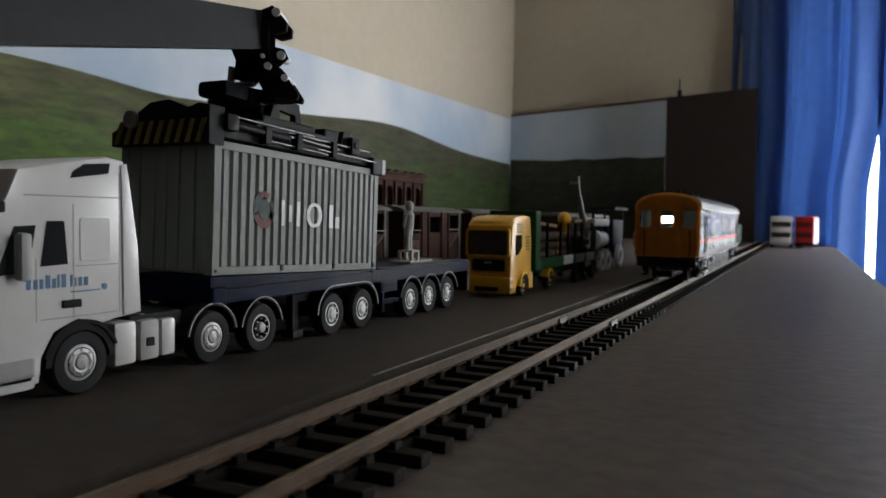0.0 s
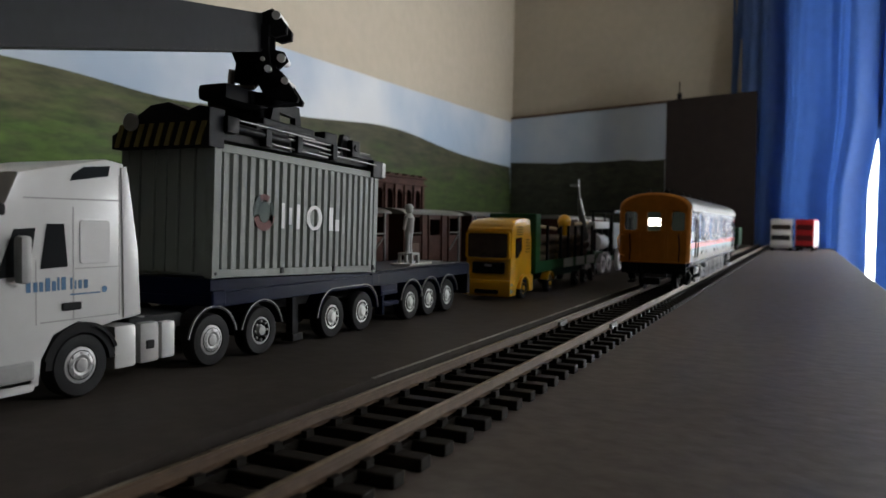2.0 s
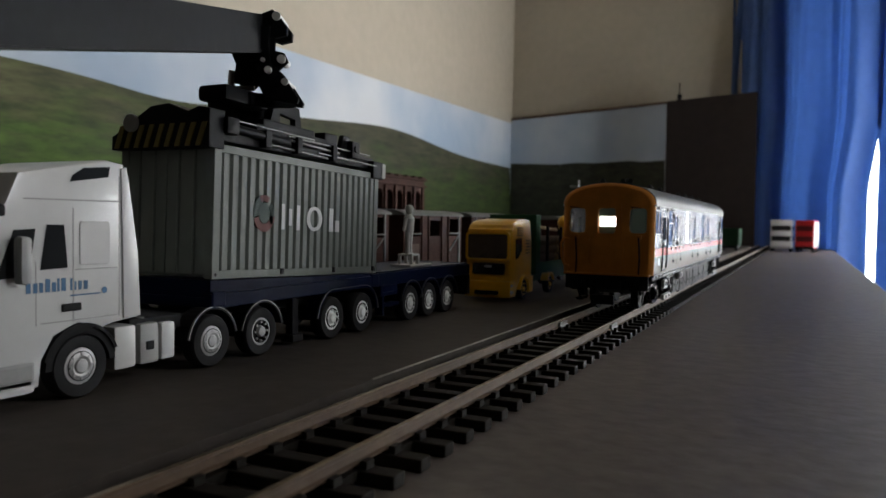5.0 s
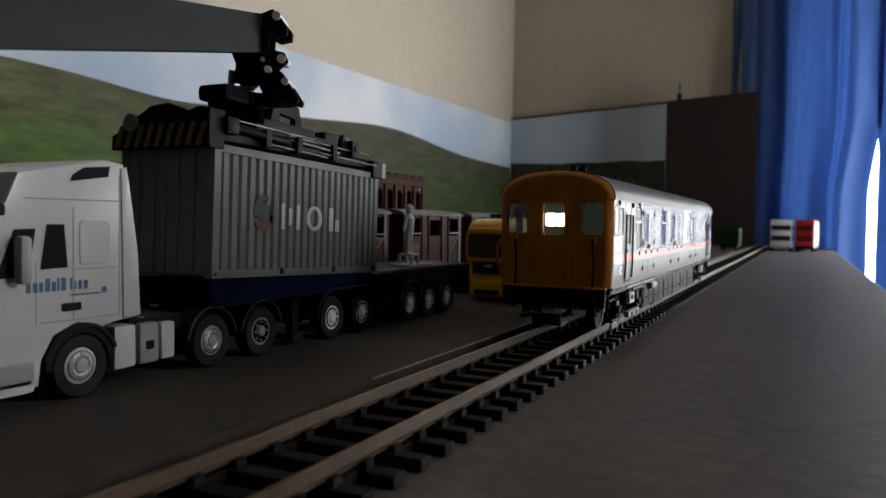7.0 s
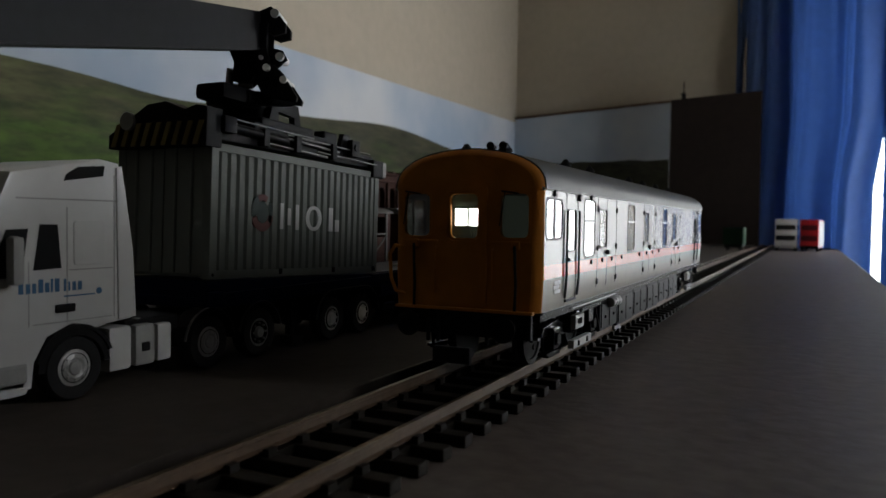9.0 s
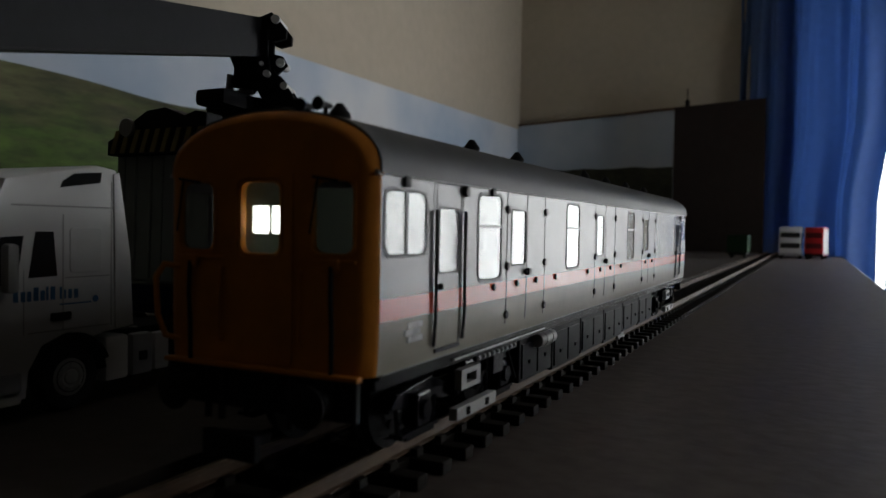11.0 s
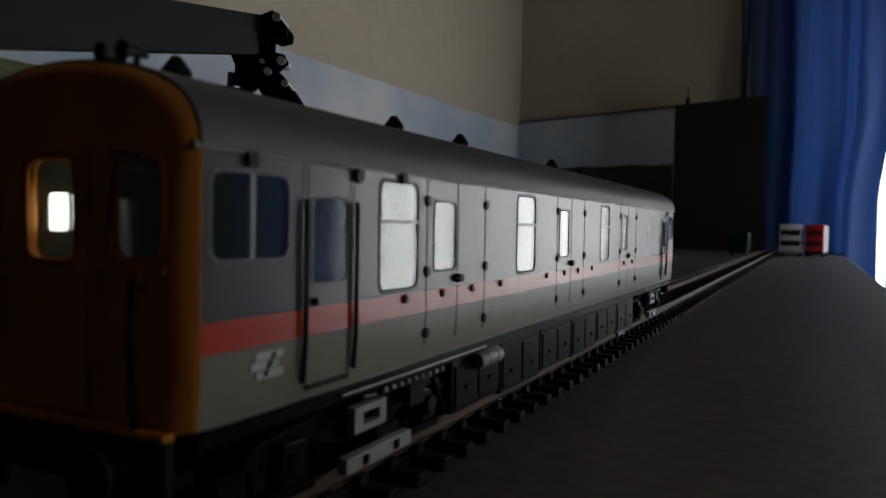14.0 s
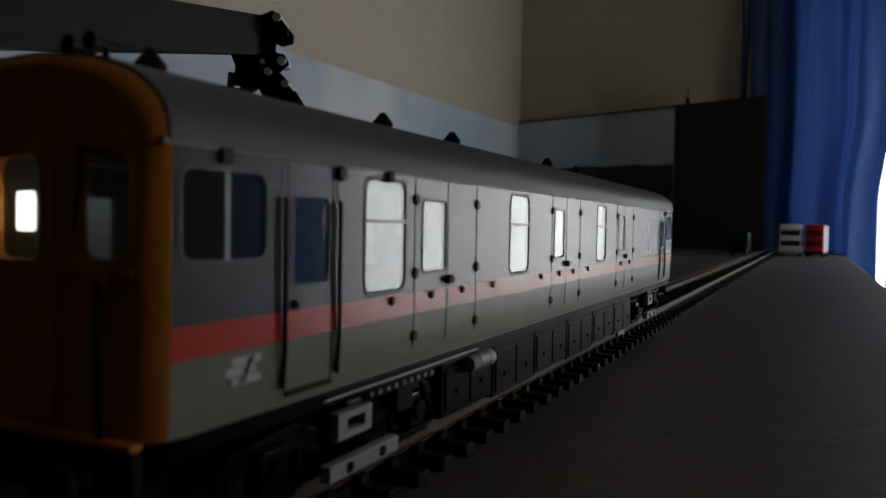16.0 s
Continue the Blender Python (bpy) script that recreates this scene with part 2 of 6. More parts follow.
    nt.links.new(sr.outputs[0], mul2.inputs[7])
    nt.links.new(mul2.outputs[2], bs.inputs["Base Color"])
    return m


M_SKY = print_sky()
M_HILL = print_hill("printed_hillside", (0.085, 0.15, 0.024), (0.115, 0.118, 0.05), 0.08, 0.19)
# end wall's dark hill print, with the shade there mixed into its colours
M_HILLDARK = print_hill("printed_dark_shaded_hill", (0.035, 0.042, 0.022), (0.065, 0.068, 0.036), 0.04, 0.16)


# ---- mesh helpers: millimetres in, metres out ----
def basis_pts(pts, axis, a):
    """2D points into 3D at place a on the axis: x -> (a,u,v), y -> (u,a,v), z -> (u,v,a)."""
    if axis == "x":
        return [(a, u, v) for u, v in pts]
    if axis == "y":
        return [(u, a, v) for u, v in pts]
    return [(u, v, a) for u, v in pts]


class Build:
    def __init__(self):
        self.bm = bmesh.new()

    def box(self, x0, x1, y0, y1, z0, z1, bevel=0.0):
        g = bmesh.ops.create_cube(self.bm, size=1.0)
        vs = g["verts"]
        for v in vs:
            v.co = Vector(((x0 + x1) / 2 + v.co.x * (x1 - x0), (y0 + y1) / 2 + v.co.y * (y1 - y0), (z0 + z1) / 2 + v.co.z * (z1 - z0)))
        if bevel:
            es = list({e for v in vs for e in v.link_edges})
            bmesh.ops.bevel(self.bm, geom=es, offset=bevel, segments=2, affect="EDGES", profile=0.6)
        return self

    def prism(self, pts, axis, a0, a1, bevel=0.0):
        lo = [self.bm.verts.new(p) for p in basis_pts(pts, axis, a0)]
        hi = [self.bm.verts.new(p) for p in basis_pts(pts, axis, a1)]
        n = len(pts)
        fs = [self.bm.faces.new(lo), self.bm.faces.new(hi[::-1])]
        for i in range(n):
            fs.append(self.bm.faces.new((lo[i], hi[i], hi[(i + 1) % n], lo[(i + 1) % n])))
        bmesh.ops.recalc_face_normals(self.bm, faces=fs)
        if bevel:
            es = list({e for f in fs[:2] for e in f.edges})
            bmesh.ops.bevel(self.bm, geom=es, offset=bevel, segments=2, affect="EDGES", profile=0.6)
        return self

    def cyl(self, axis, c, r, a0, a1, seg=24, r2=None, bevel=0.0):
        r2 = r if r2 is None else r2
        cu, cv = c
        ring = lambda rad: [(cu + rad * math.cos(2 * math.pi * i / seg), cv + rad * math.sin(2 * math.pi * i / seg)) for i in range(seg)]
        lo = [self.bm.verts.new(p) for p in basis_pts(ring(r), axis, a0)]
        hi = [self.bm.verts.new(p) for p in basis_pts(ring(r2), axis, a1)]
        fs = [self.bm.faces.new(lo), self.bm.faces.new(hi[::-1])]
        for i in range(seg):
            fs.append(self.bm.faces.new((lo[i], hi[i], hi[(i + 1) % seg], lo[(i + 1) % seg])))
        bmesh.ops.recalc_face_normals(self.bm, faces=fs)
        if bevel:
            es = list({e for f in fs[:2] for e in f.edges})
            bmesh.ops.bevel(self.bm, geom=es, offset=bevel, segments=2, affect="EDGES", profile=0.6)
        return self

    def lathe(self, axis, c, prof, seg=28):
        """Turned shape: prof is (place on the axis, radius)."""
        cu, cv = c
        rings = []
        for a, r in prof:
            rings.append([self.bm.verts.new(p) for p in basis_pts([(cu + r * math.cos(2 * math.pi * i / seg), cv + r * math.sin(2 * math.pi * i / seg)) for i in range(seg)], axis, a)])
        fs = []
        for p, q in zip(rings, rings[1:]):
            for i in range(seg):
                fs.append(self.bm.faces.new((p[i], q[i], q[(i + 1) % seg], p[(i + 1) % seg])))
        fs.append(self.bm.faces.new(rings[0]))
        fs.append(self.bm.faces.new(rings[-1][::-1]))
        bmesh.ops.recalc_face_normals(self.bm, faces=fs)
        return self

    def rod(self, p, q, r, seg=10, r2=None):
        p, q = Vector(p), Vector(q)
        r2 = r if r2 is None else r2
        d = (q - p).normalized()
        u = d.orthogonal().normalized()
        w = d.cross(u)
        lo, hi = [], []
        for i in range(seg):
            a = 2 * math.pi * i / seg
            o = u * math.cos(a) + w * math.sin(a)
            lo.append(self.bm.verts.new(p + o * r))
            hi.append(self.bm.verts.new(q + o * r2))
        fs = [self.bm.faces.new(lo), self.bm.faces.new(hi[::-1])]
        for i in range(seg):
            fs.append(self.bm.faces.new((lo[i], hi[i], hi[(i + 1) % seg], lo[(i + 1) % seg])))
        bmesh.ops.recalc_face_normals(self.bm, faces=fs)
        return self

    def tube(self, loops):
        """Closed skin through rings of one length: loops are (y, [(x, z), ...]); the last joins the first."""
        rings = [[self.bm.verts.new((x, y, z)) for x, z in pts] for y, pts in loops]
        for p, q in zip(rings, rings[1:] + rings[:1]):
            for i in range(len(p)):
                self.bm.faces.new((p[i], q[i], q[(i + 1) % len(p)], p[(i + 1) % len(p)]))
        bmesh.ops.recalc_face_normals(self.bm, faces=self.bm.faces[:])
        return self

    def ball(self, c, r, sx=1, sy=1, sz=1, u=16, v=10):
        g = bmesh.ops.create_uvsphere(self.bm, u_segments=u, v_segments=v, radius=r)
        for w in g["verts"]:
            w.co = Vector((c[0] + w.co.x * sx, c[1] + w.co.y * sy, c[2] + w.co.z * sz))
        return self

    def plate(self, outline, holes, axis, a0, a1):
        """Flat plate with real openings, from a0 to a1 on the axis."""
        sides = []
        new_edges = []
        for loop in [outline] + holes:
            vs = [self.bm.verts.new(p) for p in basis_pts(loop, axis, a0)]
            es = [self.bm.edges.new((vs[i], vs[(i + 1) % len(vs)])) for i in range(len(vs))]
            new_edges += es
        g = bmesh.ops.triangle_fill(self.bm, edges=new_edges, use_beauty=True)
        fs = [f for f in g["geom"] if isinstance(f, bmesh.types.BMFace)]
        ex = bmesh.ops.extrude_face_region(self.bm, geom=fs)
        off = {"x": Vector((1, 0, 0)), "y": Vector((0, 1, 0)), "z": Vector((0, 0, 1))}[axis] * (a1 - a0)
        for v in [x for x in ex["geom"] if isinstance(x, bmesh.types.BMVert)]:
            v.co += off
        bmesh.ops.recalc_face_normals(self.bm, faces=self.bm.faces[:])
        return self


def rrect(u0, u1, v0, v1, r, n=4):
    """Rounded rectangle, counter-clockwise."""
    pts = []
    for cu, cv, a in ((u1 - r, v0 + r, -90), (u1 - r, v1 - r, 0), (u0 + r, v1 - r, 90), (u0 + r, v0 + r, 180)):
        for i in range(n + 1):
            t = radians(a + 90 * i / n)
            pts.append((cu + r * math.cos(t), cv + r * math.sin(t)))
    return pts


def part(name, b, mat, parent, label="", smooth=False):
    bm = b.bm
    bmesh.ops.scale(bm, vec=(0.001, 0.001, 0.001), verts=bm.verts[:])
    me = bpy.data.meshes.new(name)
    bm.to_mesh(me)
    bm.free()
    me.materials.append(mat)
    if smooth:
        for p in me.polygons:
            p.use_smooth = True
        me.set_sharp_from_angle(angle=radians(35))
    ob = new(name, me)
    if parent is not None:
        ob.parent = parent
    if label:
        ob["label"] = label
    return ob


def thing(name, label, category, x, y, z, rz=0.0, group="", kind=""):
    e = new(name)
    e.empty_display_size = 0.01
    e.matrix_world = pose(x / 1000, y / 1000, z / 1000, 0, 0, rz)
    return tagged(e, label, category, group, kind)


def setting(name, b, mat, label, category):
    return tagged(part(name, b, mat, None), label, category, kind="structure")


def again(ob, parent=None, loc=None):
    """Another piece on the same mesh."""
    o = ob.copy()
    scene.collection.objects.link(o)
    if parent is not None:
        o.parent = parent
    if loc is not None:
        o.location = Vector(loc) / 1000
    return o


# ---- room ----
WALL_X, FAR_Y = -605.0, 1620.0
setting("floor", Build().box(-700, 2250, -3600, 1780, -1000, -950), M_CARPET, "brown carpet on the room floor", "floor")
setting("ceiling", Build().box(-700, 2250, -3600, 1780, 1300, 1340), M_WHITEWALL, "white plaster ceiling of the room", "ceiling")
setting("wall_west", Build().box(-700, WALL_X, 300, 1780, -950, 1300), M_WALL, "cream painted wall beside the layout", "wall")
# added walls out of view; their dark colour holds down the bounce
setting("wall_west_2", Build().box(-700, WALL_X, -3600, 300, -950, 1300), M_DARKWALL, "unseen dark wall added to cut bounced light behind the layout", "wall")
setting("wall_east", Build().box(1500, 1600, -3600, -60, -950, 1300), M_DARKWALL, "unseen dark side wall added to cut bounced light", "wall")
setting("wall_south", Build().box(WALL_X, 1500, -3600, -3500, -950, 1300), M_DARKWALL, "unseen dark back wall added to cut bounced light", "wall")
setting("wall_north", Build().box(WALL_X, -118, FAR_Y, FAR_Y + 120, -950, 1300), M_WALL, "cream painted end wall", "wall")


def build_window(name, facet, x0, x1, WZ0, WZ1, panes):
    w = thing(name, "white framed window in the bay wall", "window", 0, 0, 0, kind="structure")
    w.matrix_world = facet @ pose((x0 + x1) / 2000, 0.115, WZ0 / 1000)
    hw, hh = (x1 - x0) / 2, WZ1 - WZ0
    step = 2 * hw / panes
    holes = []
    for k in range(panes):
        a, b = -hw + k * step + 14, -hw + (k + 1) * step - 14
        holes.append((a, b))
    part("window_frame", Build().plate([(-hw, 0), (hw, 0), (hw, hh), (-hw, hh)], [[(a, 20), (a, hh - 20), (b, hh - 20), (b, 20)] for a, b in holes], "y", -18, 18), M_WHITE, w)
    for a, b in holes:
        p = part("pane", Build().box(a - 1, b + 1, -2, 2, 19, hh - 19), M_WINGLASS, w)
        p.visible_shadow = False
    part("window_sill", Build().box(-hw, hw, -52, -19, 0, 14, 3), M_WHITE, w)


# second hole in wall_bay_2 is the unseen opening added for the fill lamp
for name, facet, x0, x1, holes in (("wall_bay_1", BAY_A, 12, 318, [(126, 302, -380, 560)]), ("wall_bay_2", BAY_B, 2, 2330, [(15, 775, -380, 320), (1280, 1520, 250, 950)])):
    bay = setting(name, Build().plate([(x0, -950), (x1, -950), (x1, 1300), (x0, 1300)], [[(a, c), (a, d), (b, d), (b, c)] for a, b, c, d in holes], "y", 56, 170), M_WALL, "cream painted bay wall with a window", "wall")
    bay.matrix_world = facet
build_window("window_1", BAY_A, 126, 302, -380, 560, 1)
build_window("window_2", BAY_B, 15, 775, -380, 320, 2)
# added unseen window around the fill lamp
build_window("fill_window", BAY_B, 1280, 1520, 250, 950, 1)


def build_curtain(facet, x0, x1, right_edge, folds, label, left_edge=0.0, pleats=0.0):
    """Hanging cloth with rounded folds, gathered at the top."""
    b = Build()
    nx, nz = 180, 50
    zt, zb = 575.0, -560.0
    grid = []
    for j in range(nz + 1):
        t = j / nz
        z = zt + (zb - zt) * t
        row = []
        for i in range(nx + 1):
            s = i / nx
            xe = x1 + right_edge * max(0.0, min(1.0, (z - 110) / 130))
            xs = x0 + left_edge * max(0.0, min(1.0, (300 - z) / 130))
            x = xs + (xe - xs) * s
            ph = folds * 2 * math.pi * (s + 0.03 * math.sin(5 * s + 2.5 * t))
            amp = 13 + 7 * t + 5 * math.sin(3.1 * s * folds + 1)
            y = 6 + amp * math.sin(ph) + (4 + 3 * t) * math.sin(2.3 * ph + 1.7 + 2 * t) + 0.8 * math.sin(5 * ph + 5 * t)
            y += 7 * math.sin(1.7 * ph - 5.0 * t + 0.8) * (1 - t) ** 1.5 + 2.2 * math.sin(3.7 * ph + 7 * t)
            y -= pleats * (24 * math.exp(-((s - 0.88) / 0.045) ** 2) + 14 * math.exp(-((s - 0.70) / 0.03) ** 2 - 2 * t))
            x += 6 * math.cos(ph) * (0.4 + t)
            row.append(b.bm.verts.new((x, y, z - 26 * abs(math.sin(ph * 0.5 + 0.6)) * (1 - t) ** 8)))
        grid.append(row)
    for j in range(nz):
        for i in range(nx):
            b.bm.faces.new((grid[j][i], grid[j + 1][i], grid[j + 1][i + 1], grid[j][i + 1]))
    c = part("curtain", b, M_CURTAIN, None, smooth=True)
    md = c.modifiers.new("thick", "SOLIDIFY")
    md.thickness = 0.0012
    c.matrix_world = facet
    return tagged(c, label, "curtain")


build_curtain(BAY_A, -4, 250, 18, 3.1, "blue cloth curtain hanging in folds at the window", pleats=1.0)
build_curtain(BAY_A, 256, 338, 0, 0.8, "narrow blue curtain edge hanging beside the gap", 9.0)
build_curtain(BAY_B, 650, 960, 0, 4.0, "blue cloth curtain drawn back beside the window")
for facet, a, b in ((BAY_A, 0, 300), (BAY_B, 30, 1000)):
    rail = thing("curtain_rail", "white curtain rail above the window", "curtain rail", 0, 0, 0)
    rail.matrix_world = facet @ pose(0, 0.006, 0.590)
    part("rail", Build().cyl("x", (0, 0), 7, a, b, 12), M_WHITE, rail)
    for x in (a + 20, b - 20):
        part("bracket", Build().box(x - 6, x + 6, -5, 52, -6, 6, 1), M_WHITE, rail)


# backscene sheets: printed sky with a hill print laid on it
def hill_z(y):
    """Brow of the printed hills along the wall."""
    return 166 + 6 * math.cos((y - 420) / 600) + 20 * math.exp(-((y - 1060) / 200) ** 2) - 8 * math.exp(-((y - 590) / 90) ** 2)


bs_l = thing("backscene_sheet", "printed hill and sky backscene on the side wall", "backdrop", WALL_X, 600, 3, kind="structure")
part("sky_print", Build().prism([(-290, 0), (1018, 0), (1018, 262), (190, 254), (-290, 252)], "x", 0, 2.0), M_SKY, bs_l)
ys = [-1000 + 20 * i for i in range(131)]
prof = [(-290, 0), (1016, 0)] + [(y - 600, hill_z(y) - 3) for y in reversed(ys) if 310 < y <= 1616]
part("hill_print", Build().prism(prof, "x", 2.0, 2.6), M_HILL, bs_l)
bs_f = thing("backscene_sheet", "printed hill and sky backscene on the end wall", "backdrop", -430, FAR_Y - 14, 3, kind="structure")
part("sky_print", Build().prism([(-172, 0), (166, 0), (166, 287), (-172, 268)], "y", 0, 6), M_SKY, bs_f)
part("hill_print", Build().prism([(-172, 0), (166, 0), (166, 171), (120, 169), (90, 172), (60, 170), (20, 168), (-20, 170), (-60, 167), (-110, 169), (-172, 171)], "y", -0.6, 0.0), M_HILLDARK, bs_f)
part("top_strip", Build().prism([(-172, 268), (172, 287.4), (172, 292), (-172, 272)], "y", -3, 6), M_WOODTRIM, bs_f)
panel = thing("brown_board", "dark brown board standing at the end of the layout", "board", -177, FAR_Y - 92, 0)
part("board_panel", Build().prism([(-73, 0), (93, 0), (91, 292), (-73, 283)], "y", 0, 8, 0.8), M_PANEL, panel)
part("hook", Build().box(-54, -46, 1, 7, 284, 296, 1).rod((-50, 4, 295), (-50, 4, 318), 1.0, 8), M_BLACK, panel)

# ---- the layout board ----
setting("layout_board", Build().box(-604, 49, -520, 1604, -18, 0, 1.5), M_BOARD, "dark brown painted layout board", "table")
for x, y in ((-560, -480), (10, -480), (-560, 1560), (10, 1560)):
    leg = tagged(part("trestle_leg", Build().box(x - 25, x + 25, y - 25, y + 25, -950, -18), M_WOODTRIM, None), "wooden leg under the layout board", "leg", group="board legs")
setting("road_sheet", Build().box(-602, -90.3, -518, 1601, 0, 2.9, 0.0), M_ROAD, "dark grey road sheet laid on the board", "road")
setting("road_edge", Build().box(-90.9, -90.3, 150, 1601, 2.6, 3.15, 0.15), M_EDGE, "worn pale edge of the road sheet", "trim")


# ---- track ----
TRACK_X = -70.0
track = thing("railway_track", "model railway track with brown sleepers and steel rails", "track", TRACK_X, 0, 0)
for side in (-1, 1):
    cuts = [-500, 267 if side > 0 else 263, 1100, 1600]
    for y0, y1 in zip(cuts, cuts[1:]):
        x = side * 8.75
        b = Build().prism([(x - 0.9, 2.9), (x + 0.9, 2.9), (x + 0.9, 3.1), (x + 0.24, 3.4), (x + 0.24, 4.6), (x + 0.46, 4.8), (x + 0.46, 5.35), (x - 0.46, 5.35), (x - 0.46, 4.8), (x - 0.24, 4.6), (x - 0.24, 3.4), (x - 0.9, 3.1)], "y", y0 + 0.25, y1 - 0.25)
        r = part("rail", b, M_RAILSIDE, track, "rust-brown steel rail")
        part("rail_head", Build().box(x - 0.40, x + 0.40, y0 + 0.25, y1 - 0.25, 5.34, 5.5), M_RAILTOP, r, "polished top of the rail")
        if y1 < 1600:
            part("rail_joiner", Build().box(x - 1.5, x + 1.5, y1 - 4.5, y1 + 4.5, 2.9, 3.6, 0.15).box(x + 0.4, x + 1.15, y1 - 4.5, y1 + 4.5, 3.5, 4.7).box(x - 1.15, x - 0.4, y1 - 4.5, y1 + 4.5, 3.5, 4.7), M_STEEL, track, "bright metal rail joiner")
bs_ = Build().box(-16.2, 16.2, -1.75, 1.75, 0.0, 2.2, 0.3)
for s in (-8.75, 8.75):
    bs_.box(s - 1.3, s + 1.3, -1.3, 1.3, 2.1, 2.9)
    bs_.box(s - 2.3, s - 1.15, -1.1, 1.1, 2.1, 3.5)
    bs_.box(s + 1.15, s + 2.3, -1.1, 1.1, 2.1, 3.5)
sleeper = part("sleeper", bs_, M_SLEEPER, track)
PITCH = 8.9
sleeper.location = (0, (159.0 - 70 * PITCH) / 1000, 0)
for i in range(1, 230):
    y = 159.0 + (i - 70) * PITCH
    if y < 1596:
        again(sleeper, track, (0, y, 0))
web = Build()
for s in (-8.75, 8.75):
    for i in range(-70, 160):
        y = 159.0 + i * PITCH
        if -480 < y < 1590 and i % 2 == (0 if s > 0 else 1):
            web.box(s - 1.2, s + 1.2, y + 1.8, y + PITCH - 1.8, 0.6, 2.2)
part("sleeper_web", web, M_SLEEPER, track)


# ---- the electric luggage van ----
def wheelset(parent, y, r, gauge=16.5):
    e = new("wheelset")
    e.empty_display_size = 0.005
    e.parent = parent
    e.location = (0, y / 1000, (5.5 + r) / 1000)
    for s in (-1, 1):
        a = s * gauge / 2
        b = Build().lathe("x", (0, 0), [(a - s * 0.9, r + 0.7), (a - s * 0.3, r + 0.7), (a, r), (a + s * 1.6, r - 0.15), (a + s * 1.6, r - 1.4), (a + s * 1.2, r - 1.6), (a + s * 1.2, 1.6), (a + s * 1.9, 1.4), (a + s * 1.9, 0.4)], 28)
        for k in range(3):
            t = 2 * math.pi * k / 3
            b.cyl("x", (3.4 * math.cos(t), 3.4 * math.sin(t)), 0.8, a + s * 1.0, a + s * 1.5, 8)
        part("wheel", b, M_BLACK, e, smooth=True)
    part("axle", Build().cyl("x", (0, 0), 1.0, -11.5, 11.5, 10), M_STEEL, e)
    return e


TRAIN_L = 266.0
HW = 18.2
WHEELS = []


def body_x(z):
    return HW - 0.35 * max(0.0, (29 - z) / 8.2) ** 2


def roof_arc(hw, z0, z1, n=16):
    """Elliptic roof section from one cantrail to the other."""
    return [(hw * math.cos(math.pi * i / n), z0 + (z1 - z0) * math.sin(math.pi * i / n) ** 0.8) for i in range(n + 1)]


CAP = 1.3


def cab_section(d):
    """Outline of the cab end drawn in by d, with the roof edge standing out at the cantrail."""
    right = [(body_x(z) - d, z) for z in (20.6, 22.2, 24.5, 27.8)] + [(HW - d, 38.0), (HW - d, 47.3)]
    top = roof_arc(HW + 0.35 - d, 47.6, 56.8 - d * 0.7, 24)
    return right + top + [(-x, z) for x, z in reversed(right)]


